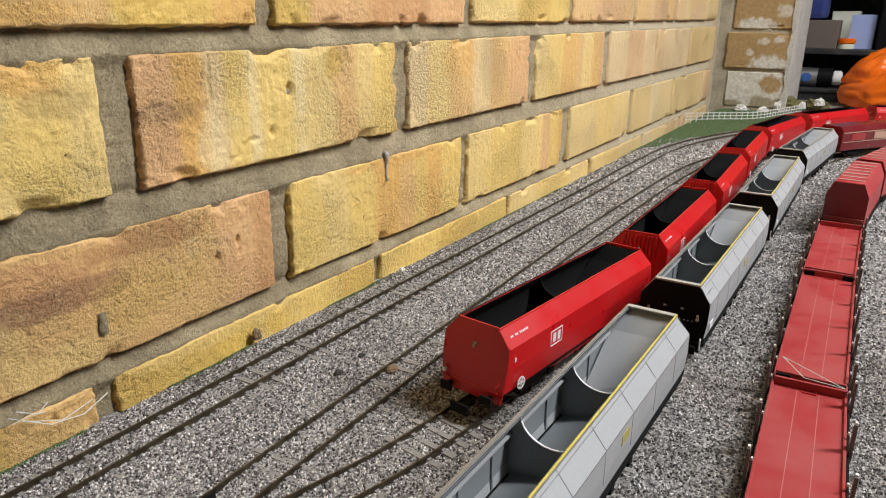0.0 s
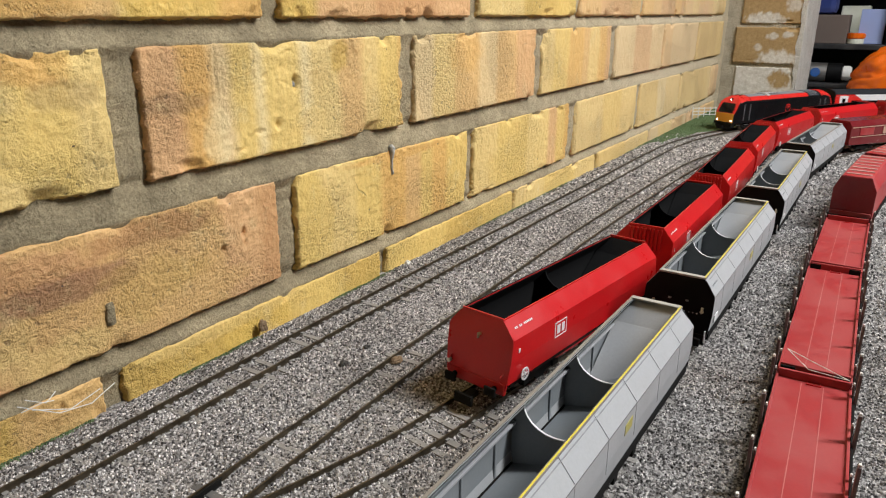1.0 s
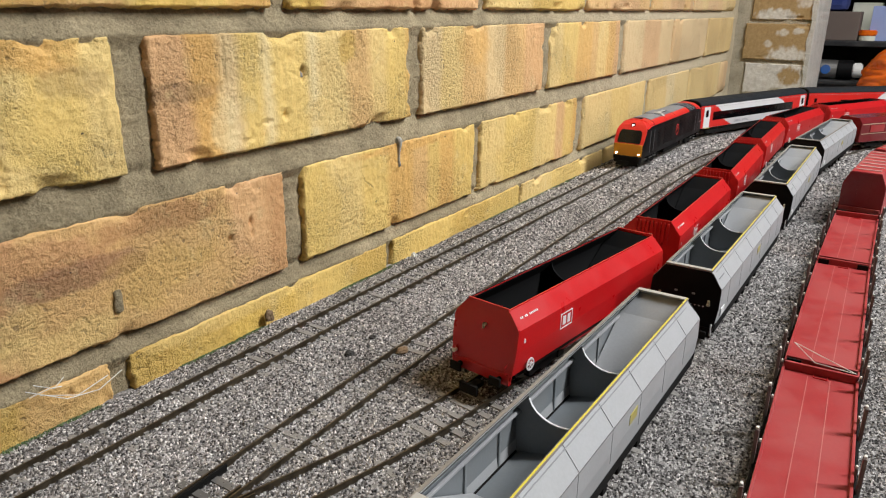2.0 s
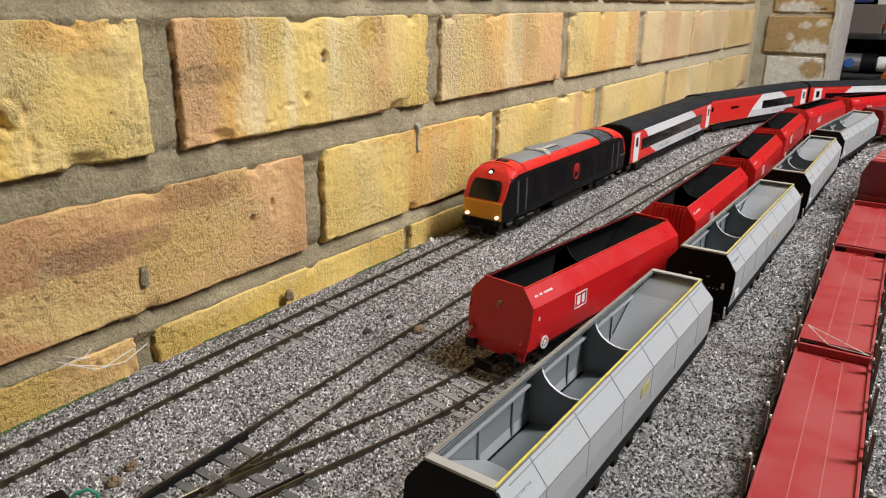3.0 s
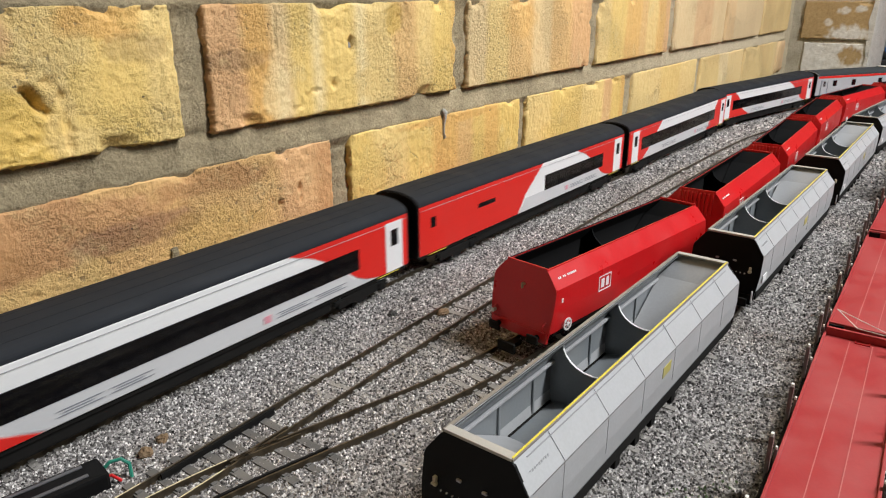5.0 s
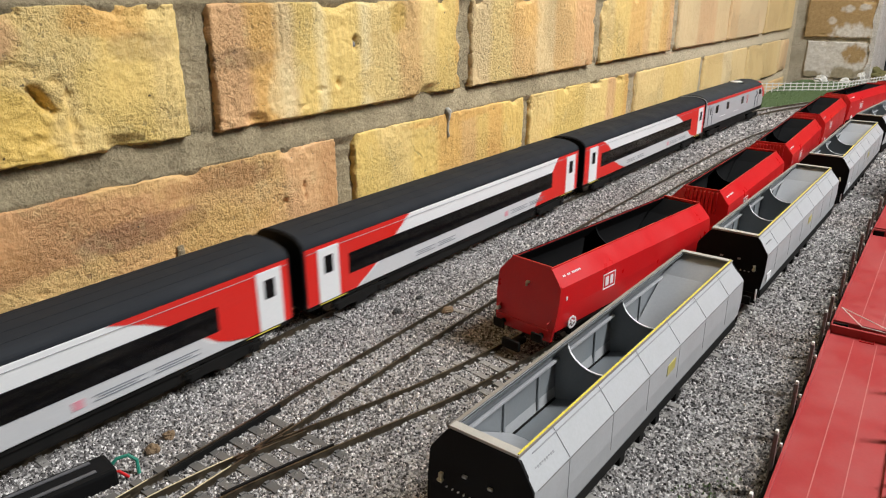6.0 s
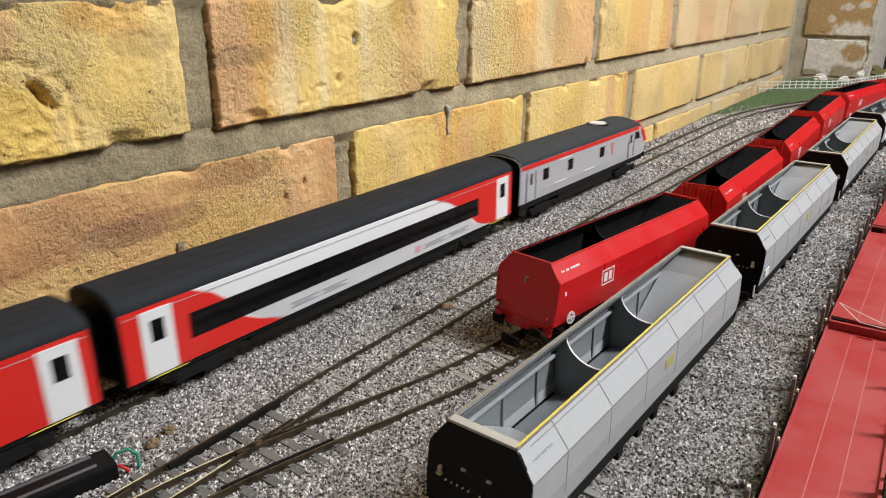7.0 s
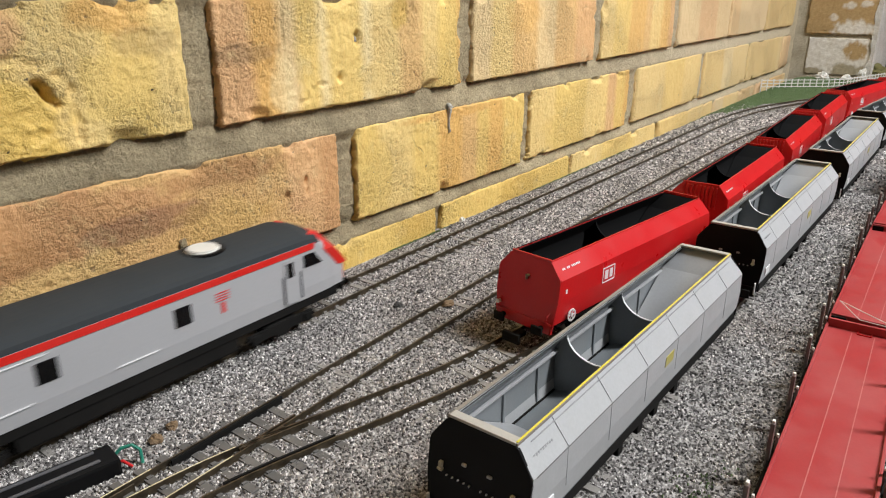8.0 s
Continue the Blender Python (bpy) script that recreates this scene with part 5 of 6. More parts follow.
def build_coach(plain_front, raked=False):
    """A coach in red and white with one long dark window band. plain_front: its first half is solid red; raked: both red ends lean the same way."""
    L = 0.291
    label = "red and white model coach, its leading half solid red" if plain_front else "red and white model coach with red ends raked alike" if raked else "red and white model coach with a long black window band"
    o = tagged(empty("passenger_coach"), label, "coach", "coaches")
    h = coach_shell(o, L, WHITE, ROOF_GREY)
    sill, cant, low, high = 0.0150, 0.0458, 0.0245, 0.0360
    f = 0.118 if plain_front else 0.0
    # red ends with raked edges
    if plain_front:
        side_panel(o, "red_panel", [(0.001, sill), (0.112, sill), (0.122, 0.0275), (0.146, cant), (0.001, cant)], LIVERY_RED, h, 0.0002)
    elif raked:
        side_panel(o, "red_panel", [(0.001, sill), (0.036, sill), (0.053, low), (0.068, high), (0.081, cant), (0.001, cant)], LIVERY_RED, h, 0.0002)
        side_panel(o, "red_panel", [(L - 0.001, sill), (L - 0.066, sill), (L - 0.057, low), (L - 0.042, high), (L - 0.034, cant), (L - 0.001, cant)], LIVERY_RED, h, 0.0002)
    else:
        side_panel(o, "red_panel", [(0.001, sill), (0.080, sill), (0.068, 0.0195), (0.058, low), (0.040, low), (0.040, high), (0.050, high), (0.044, 0.0410), (0.034, cant), (0.001, cant)], LIVERY_RED, h, 0.0002)
    if not raked:
        side_panel(o, "red_panel", [(L - 0.001, sill), (L - 0.026, sill), (L - 0.036, 0.0170), (L - 0.044, 0.0200), (L - 0.050, low), (L - 0.048, low), (L - 0.050, high), (L - 0.066, high), (L - 0.076, 0.0410), (L - 0.090, cant), (L - 0.001, cant)], LIVERY_RED, h, 0.0002)
    if raked:
        side_panel(o, "lower_side", [(0.038, sill), (L - 0.068, sill), (L - 0.059, low), (0.055, low)], PALE_SIDE, h, 0.00012, "pale grey lower side")
    else:
        side_panel(o, "lower_side", [(0.082 + f * 0.27, sill), (L - 0.028, sill), (L - 0.038, 0.0170), (L - 0.046, 0.0200), (L - 0.052, low), (0.060 + f * 0.52, low), (0.070 + f * 0.42, 0.0195)], PALE_SIDE, h, 0.00012, "pale grey lower side")
    y0 = 0.150 if plain_front else 0.031
    side_panel(o, "window_band", [(y0, low), (L - 0.042, low), (L - 0.042, high), (y0, high)], GLASS_DARK, h, 0.00035, "long dark window band")
    count = 5 if plain_front else 9
    for i in range(count):
        w = (L - 0.042 - y0) / count
        side_panel(o, "pane", [(y0 + i * w + 0.0014, low + 0.0012), (y0 + (i + 1) * w - 0.0014, low + 0.0012), (y0 + (i + 1) * w - 0.0014, high - 0.0012), (y0 + i * w + 0.0014, high - 0.0012)], PANE_BLACK, h + 0.00035, 0.00012)
    doors = [L - 0.0130] if plain_front else [0.0162, L - 0.0130]
    for y in doors:
        for s in (-1, 1):
            x = s * (h + 0.0003)
            d = part("door", box(x - 0.0002, x + 0.0002, y - 0.0073, y + 0.0073, sill, 0.0440, 0.0001), WHITE, o, "white door")
            part("door_window", box(x - 0.0004 + s * 0.0002, x + 0.0002 + s * 0.0002, y - 0.0030, y + 0.0030, 0.0300, 0.0395, 0.0002), GLASS_DARK, d)
    if plain_front:
        for s in (-1, 1):
            x = s * (h + 0.0003)
            part("window", box(x - 0.0002, x + 0.0002, 0.012, 0.0165, 0.0310, 0.0375), GLASS_DARK, o)
            part("window", box(x - 0.0002, x + 0.0002, 0.062, 0.082, 0.0315, 0.0343), GLASS_DARK, o)
    for s in (-1, 1):
        x = s * (h + 0.0003)
        part("gutter_line", box(x - 0.0001, x + 0.0001, 0.002, L - 0.002, 0.0431, 0.0433), SILVER, o)
        for y in (0.0185, L - 0.0185):
            part("footboard", box(x - 0.0002, x + 0.0002, y - 0.009, y + 0.009, 0.0140, 0.0143), STRIPE, o)
        for y0, y1 in ((L - 0.100, L - 0.078), (L - 0.075, L - 0.053), (0.086, 0.104), (0.107, 0.125)):
            if plain_front and y0 < 0.12:
                continue
            for i in range(3):
                part("side_line", box(x - 0.0001, x + 0.0001, y0 + 0.002 * (i % 2), y1 - 0.004 * (i % 2), 0.0178 + i * 0.0011, 0.0182 + i * 0.0011), MID_GREY, o)
        part("side_mark", box(x - 0.0001, x + 0.0001, L - 0.108, L - 0.104, 0.0176, 0.0212), PINK_MARK, o, "small pink mark")
    return o, L


def build_driving_trailer():
    """The driving trailer at the tail; its raked cab looks along +y."""
    h, L = 0.0178, 0.228
    o = tagged(empty("driving_trailer"), "silver grey driving trailer with red stripe, dark roof and raked cab", "coach")
    sill, cant, top = 0.0178, 0.0455, 0.0532
    rings = [ring_at(0.0004, h * 0.985, sill, cant, top - 0.0008, 0.8), ring_at(0.0015, h, sill, cant, top, 0.8), ring_at(L - 0.026, h, sill, cant, top, 0.8), ring_at(L - 0.018, h * 0.99, sill, cant - 0.001, top - 0.0025, 0.8), ring_at(L - 0.008, h * 0.96, sill, 0.0355, 0.0425, 0.8), ring_at(L - 0.001, h * 0.90, sill, 0.0280, 0.0322, 0.8), ring_at(L, h * 0.86, sill + 0.001, 0.0265, 0.0300, 0.8)]
    part("body", loft(rings), SILVER, o)
    rows = []
    for y in (0.0008, L - 0.026):
        outer = [(h * 1.004 * math.cos(radians(q)), y, cant + 0.0003 + (top - cant) * max(0.0, math.sin(radians(q))) ** 0.8) for q in np.linspace(2, 178, 15)]
        rows.append(outer + [(x * 0.96, yy, z - 0.0012) for x, yy, z in outer[::-1]])
    outer = [(h * 0.994 * math.cos(radians(q)), L - 0.018, cant - 0.0007 + (top - 0.0025 - cant + 0.001) * max(0.0, math.sin(radians(q))) ** 0.8) for q in np.linspace(2, 178, 15)]
    rows.append(outer + [(x * 0.96, yy, z - 0.0012) for x, yy, z in outer[::-1]])
    part("roof", loft(rows), TRAILER_ROOF, o, "dark slate grey roof")
    part("roof_dome", rod(0.0, L - 0.072, 0.0536, 0.0075, 0.0018, "z", None, 24, 0.0007), PLASTIC_WHITE, o, "white round roof dome")
    part("dome_ring", rod(0.0, L - 0.072, 0.0530, 0.0098, 0.0012, "z", None, 24, 0.0004), BLACK, o)
    for s in (-1, 1):
        part("cant_stripe", prism([(0.002, 0.0428), (L - 0.022, 0.0428), (L - 0.021, 0.0459), (0.002, 0.0459)], s * h, s * (h + 0.0003), "x"), LIVERY_RED, o, "red stripe under the roof")
        x = s * (h + 0.0002)
        for y, w in ((0.015, 0.0022), (0.0365, 0.0040), (0.075, 0.0040), (0.131, 0.0040)):
            part("window", box(x - 0.0002, x + 0.0002, y - w, y + w, 0.0305, 0.0390, 0.0001), GLASS_DARK, o)
        d = part("cab_door", box(x - 0.0001, x + 0.0002, L - 0.0415, L - 0.0325, 0.0190, 0.0415), SILVER, o)
        for y in (L - 0.0425, L - 0.0315):
            part("handrail", box(x - 0.0001, x + 0.0005, y - 0.0003, y + 0.0003, 0.0200, 0.0340), DOOR_GREY, d)
        part("door_window", box(x - 0.0002, x + 0.0003, L - 0.040, L - 0.036, 0.0325, 0.0400), GLASS_DARK, o)
        part("cab_side_window", prism([(L - 0.029, 0.0345), (L - 0.017, 0.0345), (L - 0.022, 0.0410), (L - 0.029, 0.0410)], x - 0.0002, x + 0.0002, "x"), GLASS_DARK, o)
        d = part("vestibule_door", box(x - 0.0001, x + 0.0002, 0.0095, 0.0205, 0.0190, 0.0420), SILVER, o)
        for y in (0.0085, 0.0215):
            part("door_edge", box(x - 0.0001, x + 0.0004, y - 0.0003, y + 0.0003, 0.0190, 0.0400), MID_GREY, d)
        part("handrail", box(x - 0.0002, x + 0.0003, 0.050, 0.068, 0.0242, 0.0246), WHITE, o)
        part("handrail", box(x - 0.0002, x + 0.0003, 0.100, 0.118, 0.0242, 0.0246), WHITE, o)
        part("handrail", box(x - 0.0002, x + 0.0003, 0.056, 0.076, 0.0412, 0.0415), WHITE, o)
        bm = bmesh.new()
        for i in range(4):
            box(x - 0.0001, x + 0.0001, 0.1475, 0.1545, 0.0385 - i * 0.0012, 0.0389 - i * 0.0012, 0, bm)
        box(x - 0.0001, x + 0.0001, 0.150, 0.152, 0.029, 0.034, 0, bm)
        part("side_emblem", bm, LIVERY_RED, o, "small red emblem")
        part("tail_light", rod(s * 0.0115, L + 0.0002, 0.0235, 0.0012, 0.0012, "y", None, 12), LIVERY_RED, o)
    pts = [(-h * 0.955, 0.0290), (h * 0.955, 0.0290), (h * 1.005, 0.0400), (h * 0.80, 0.0500), (-h * 0.80, 0.0500), (-h * 1.005, 0.0400)]
    yy = lambda z: L + 0.0002 - (z - 0.0290) * 0.86
    part("cab_front", loft([[(x, yy(z) - 0.0052, z) for x, z in pts], [(x, yy(z) + 0.0012, z) for x, z in pts]]), LIVERY_RED, o, "red raked cab front")
    pts = [(x * 0.82, 0.0325 + (z - 0.029) * 0.72) for x, z in pts]
    part("windscreen", loft([[(x, yy(z), z) for x, z in pts], [(x, yy(z) + 0.0017, z) for x, z in pts]]), GLASS_DARK, o)
    part("nose_panel", prism([(-h * 0.84, 0.0190), (h * 0.84, 0.0190), (h * 0.88, 0.0295), (-h * 0.88, 0.0295)], L - 0.001, L + 0.0004, "y"), LIVERY_RED, o)
    part("end_wall", prism([(x, z) for x, _, z in ring_at(0, h * 0.975, sill, cant, top - 0.0012, 0.8)], -0.0002, 0.001, "y"), BLACK, o)
    part("gangway", box(-0.0065, 0.0065, -0.0035, 0.0, 0.0165, 0.0450, 0.0010), FRAME, o)
    part("underframe", box(-0.0162, 0.0162, 0.060, L - 0.070, 0.0062, 0.0182, 0.0012), FRAME, o)
    part("floor_pan", box(-0.0168, 0.0168, 0.002, L - 0.006, 0.0130, 0.0182, 0.0006), FRAME, o)
    buffers(o, L, 1, 0.0150)
    for y in (0.036, L - 0.045):
        bogie(o, y, 0.0062, 0.0168, 0.0165)
    return o, L


build_red_hoppers()
build_grey_hoppers()
build_steel_train()
LOCO = build_loco()
COACHES = [build_coach(i == 1, i == 2) for i in range(4)]
TRAILER = build_driving_trailer()


# ---- far end of the layout ----
def build_fence():
    f = tagged(empty("picket_fence"), "small white plastic lineside fence", "fence")
    pts = [(0.004, 1.108), (0.0575, 1.152), (0.109, 1.195), (0.138, 1.27), (0.168, 1.36)]
    way = Way(pts)
    total = way.s[-1]
    n = 30
    for i in range(n):
        c = way.at(total * i / (n - 1))
        part("post", box(c[0] - 0.0007, c[0] + 0.0007, c[1] - 0.0007, c[1] + 0.0007, -0.012, 0.0155), PLASTIC_WHITE, f)
    for z in (0.002, 0.0075, 0.0130):
        rings = []
        for s in np.linspace(0, total, 40):
            c, d = way.at(s), way.heading(s)
            side = np.array([d[1], -d[0]]) * 0.0005
            rings.append([(*(c + side), z), (*(c - side), z), (*(c - side), z + 0.0012), (*(c + side), z + 0.0012)])
        part("rail", loft(rings), PLASTIC_WHITE, f)


build_fence()


def lump(name, at, size, material, label, category, seed=1.0, rough=0.35):
    bm = bmesh.new()
    bmesh.ops.create_icosphere(bm, subdivisions=3, radius=1)
    for v in bm.verts:
        n = noise.fractal(v.co * 1.7 + Vector((seed * 5, seed, 0)), 0.8, 2.0, 4)
        v.co = Vector((v.co.x * size[0], v.co.y * size[1], max(v.co.z, -0.4) * size[2])) * (1 + rough * n)
    ob = part(name, bm, material)
    ob.location = at
    return tagged(ob, label, category)


def build_grass():
    rng = random.Random(4)
    bm = bmesh.new()
    def inside(x, y):
        edge = MAIN.at(MAIN.s_at_y(min(y, 1.3)))[0] - 0.022
        return 0.0 < x < edge - 0.004 * math.sin(y * 70) and 0.80 + 0.02 * math.sin(x * 90) < y < 1.33
    made = 0
    while made < 21000:
        x, y = rng.uniform(0.0, 0.20), rng.uniform(0.78, 1.33)
        if not inside(x, y):
            continue
        z, r, q = ground_z(x, y), rng.uniform(0.0009, 0.0022), rng.uniform(0, 6.28)
        v = [bm.verts.new((x + r * math.cos(q + k * 2.09), y + r * math.sin(q + k * 2.09), z - 0.0004)) for k in range(3)]
        t = bm.verts.new((x + rng.uniform(-0.001, 0.001), y + rng.uniform(-0.001, 0.001), z + rng.uniform(0.0008, 0.003)))
        for k in range(3):
            bm.faces.new((v[k], v[(k + 1) % 3], t))
        made += 1
    # thin strip of flock along the foot of the wall
    made = 0
    while made < 6500:
        y = rng.uniform(-0.25, 0.8)
        if noise.noise((y * 14, 0.5, 0)) < -0.05:
            continue
        x = abs(rng.gauss(0.001, 0.0030))
        z, r = ground_z(x, y), rng.uniform(0.0005, 0.0011)
        v = [bm.verts.new((x + r * math.cos(k * 2.09 + y * 900), y + r * math.sin(k * 2.09 + y * 900), z)) for k in range(3)]
        t = bm.verts.new((x, y, z + rng.uniform(0.0006, 0.0016)))
        for k in range(3):
            bm.faces.new((v[k], v[(k + 1) % 3], t))
        made += 1
    for i in range(90):
        x, y, r = 0.262 + rng.gauss(0, 0.006), -0.005 + rng.gauss(0, 0.012), rng.uniform(0.0004, 0.0008)
        v = [bm.verts.new((x + r * math.cos(k * 2.09 + i), y + r * math.sin(k * 2.09 + i), 0.0004)) for k in range(3)]
        t = bm.verts.new((x, y, 0.0013))
        for k in range(3):
            bm.faces.new((v[k], v[(k + 1) % 3], t))
    tagged(part("grass_flock", bm, MOSS), "dull green flock grass by the wall and fence", "grass", kind="stuff")


build_grass()
lump("moss_clump", (0.150, 1.375, 0.010), (0.020, 0.016, 0.014), LICHEN, "olive green clump of lichen by the pier", "shrub", 2, 0.5)
lump("moss_clump", (0.190, 1.405, 0.008), (0.024, 0.016, 0.014), LICHEN, "olive green clump of lichen by the fence", "shrub", 5, 0.5)
lump("plaster_lump", (0.168, 1.36, 0.010), (0.007, 0.004, 0.009), PLASTIC_WHITE, "white broken plaster fragment", "rubble", 3, 0.5)
lump("plaster_lump", (0.066, 1.30, 0.006), (0.012, 0.006, 0.008), PLASTIC_WHITE, "white broken plaster fragment behind the fence", "rubble", 12, 0.5)
lump("plaster_lump", (0.128, 1.325, 0.010), (0.006, 0.005, 0.012), PLASTIC_WHITE, "white broken plaster fragment behind the fence", "rubble", 14, 0.5)
lump("plaster_lump", (0.196, 1.385, 0.016), (0.009, 0.005, 0.009), PLASTIC_WHITE, "white broken plaster fragment by the fence", "rubble", 15, 0.5)
lump("plaster_lump", (0.105, 1.31, 0.004), (0.010, 0.007, 0.006), PLASTIC_WHITE, "white broken plaster fragment under the pier", "rubble", 7, 0.5)
lump("dark_stone", (0.080, 0.049, 0.001), (0.0020, 0.0028, 0.0018), DARK_STONE, "small dark stone on the ballast", "stone", 1)
lump("dark_stone", (0.101, 0.067, 0.001), (0.0030, 0.0040, 0.0016), CLUMP, "small brown clump between the rails", "stone", 4)
lump("dark_stone", (0.078, 0.071, 0.001), (0.0018, 0.0022, 0.0012), DARK_STONE, "small dark stone on the ballast", "stone", 6)
lump("glue_clump", (0.082, -0.091, 0.001), (0.0024, 0.0024, 0.0020), CLUMP, "light brown glued ballast clump", "stone", 8)
lump("glue_clump", (0.085, -0.100, 0.001), (0.0026, 0.0024, 0.0022), CLUMP, "light brown glued ballast clump", "stone", 9)
lump("dark_stone", (0.0040, 0.0650, -0.0035), (0.0022, 0.0028, 0.0048), CLUMP, "brown stone at the foot of the wall", "stone", 11)
lump("white_pebble", (0.016, 0.199, -0.001), (0.0022, 0.0022, 0.0020), PLASTIC_WHITE, "small white pebble at the wall foot", "stone", 3)


def build_point_motor():
    m = tagged(empty("point_motor", pose(0.0815, -0.146, 0.0, 0, 0, -9)), "black point motor housing with a green wire", "point motor")
    part("housing", box(-0.0062, 0.0062, -0.036, 0.030, -0.001, 0.0065, 0.0012), BLACK, m)
    for x in (-0.0035, 0.0030):
        part("ridge", box(x - 0.0007, x + 0.0007, -0.034, 0.024, 0.0064, 0.0071, 0.0003), DOOR_GREY, m)
    part("wire", tube_along([(0.000, 0.029, 0.004), (0.0005, 0.032, 0.0065), (0.002, 0.0355, 0.0070), (0.0040, 0.0375, 0.0050), (0.0060, 0.0370, 0.0005)], 0.0007), GREEN_WIRE, m, "green insulated wire")
    part("wire", tube_along([(0.003, 0.029, 0.003), (0.004, 0.031, 0.0035), (0.0055, 0.0335, 0.0005)], 0.0006), RED, m, "red insulated wire")


build_point_motor()


def build_turnout():
    """Check rails, wing rails, polished rail heads with their gleam put into the colour, and long timbers where the
    siding leaves the loop.
    """
    t = tagged(empty("turnout"), "model turnout with polished rail heads, check rails and grey timbers", "turnout", kind="structure")
    inner = GAUGE / 2 - 0.0012

    def piece(name, way, y0, y1, offset, material=RUST, width=0.0007, z0=-0.0004, z1=RAIL_TOP):
        part(name, sweep(way, way.s_at_y(y0), way.s_at_y(y1), offset, width, z0, z1), material, t)
    piece("check_rail", LOOP, -0.105, -0.052, -inner, FRAME, 0.0009, -0.0004, RAIL_TOP + 0.0001)
    piece("check_rail", COAL, -0.100, -0.056, inner, FRAME, 0.0009, -0.0004, RAIL_TOP + 0.0001)
    # wing rails beside the crossing nose, and the closed switch blade
    piece("wing_rail", LOOP, -0.086, -0.058, inner - 0.0002)
    piece("wing_rail", COAL, -0.086, -0.060, -inner + 0.0002)
    piece("switch_blade", LOOP, -0.205, -0.120, -inner + 0.0006)
    piece("switch_blade", COAL, -0.205, -0.120, inner - 0.0006)
    # pale strips paint the gleam onto heads polished by trains towards the switch
    edge = GAUGE / 2 + 0.0004
    for way, offset, y0, y1 in ((LOOP, -edge, -0.21, -0.112), (LOOP, edge, -0.21, -0.090), (COAL, -edge, -0.21, -0.088), (COAL, edge, -0.21, -0.135)):
        piece("polished_gleam", way, y0, y1, offset - 0.0001, BRASS_GLEAM, 0.00042, RAIL_TOP - 0.0001, RAIL_TOP + 0.00012)
    part("crossing_nose", prism([(-0.0009, 0.0), (0.0009, 0.0), (0.0001, -0.010), (-0.0001, -0.010)], -0.0004, RAIL_TOP, "z"), RUST, t).matrix_basis = pose(LOOP.at(LOOP.s_at_y(-0.066))[0] + edge + 0.0014, -0.066, 0, 0, 0, -6)
    y = -0.215
    while y < -0.050:
        left, right = LOOP.at(LOOP.s_at_y(y))[0] - 0.0160, COAL.at(COAL.s_at_y(y))[0] + 0.0160
        part("timber", box(left, right, y - 0.0018, y + 0.0018, -0.002, 0.0006, 0.0002), TIMBER, t)
        for way in (LOOP, COAL):
            for side in (-edge, edge):
                x = way.at(way.s_at_y(y))[0] + side
                part("chair", box(x - 0.0016, x + 0.0016, y - 0.0010, y + 0.0010, 0.0004, 0.0012), TIMBER, t)
        y += 0.0092


build_turnout()


def build_maroon_wagon():
    L = 0.235
    w = tagged(empty("bogie_van"), "maroon bogie van with cream side panels", "wagon")
    part("body", prism([(-0.017, 0.013), (0.017, 0.013), (0.0175, 0.038), (0.013, 0.044), (-0.013, 0.044), (-0.0175, 0.038)], -L / 2, L / 2, "y", bevel=0.0005), MAROON, w)
    for s in (-1, 1):
        x = s * 0.0177
        part("cream_band", box(x - 0.0003, x + 0.0003, -L / 2 + 0.002, L / 2 - 0.002, 0.0355, 0.0366), CREAM, w)
        part("cream_band", box(x - 0.0003, x + 0.0003, -L / 2 + 0.002, L / 2 - 0.002, 0.0235, 0.0243), CREAM, w)
        for i in range(5):
            y = -L / 2 + 0.03 + i * 0.044
            part("side_panel", box(x - 0.0004, x + 0.0003, y - 0.013, y + 0.013, 0.0255, 0.0345), CREAM if i % 2 else DULL_RED, w)
    for y, s in ((-L / 2, 1), (L / 2, -1)):
        buffers(w, y, -s, 0.0135)
    for y in (-L / 2 + 0.035, L / 2 - 0.035):
        bogie(w, y)
    s0 = STONE.s_at_y(-0.0725) + 4 * 0.2305
    w.matrix_basis = place_at(STONE, s0, L)


build_maroon_wagon()


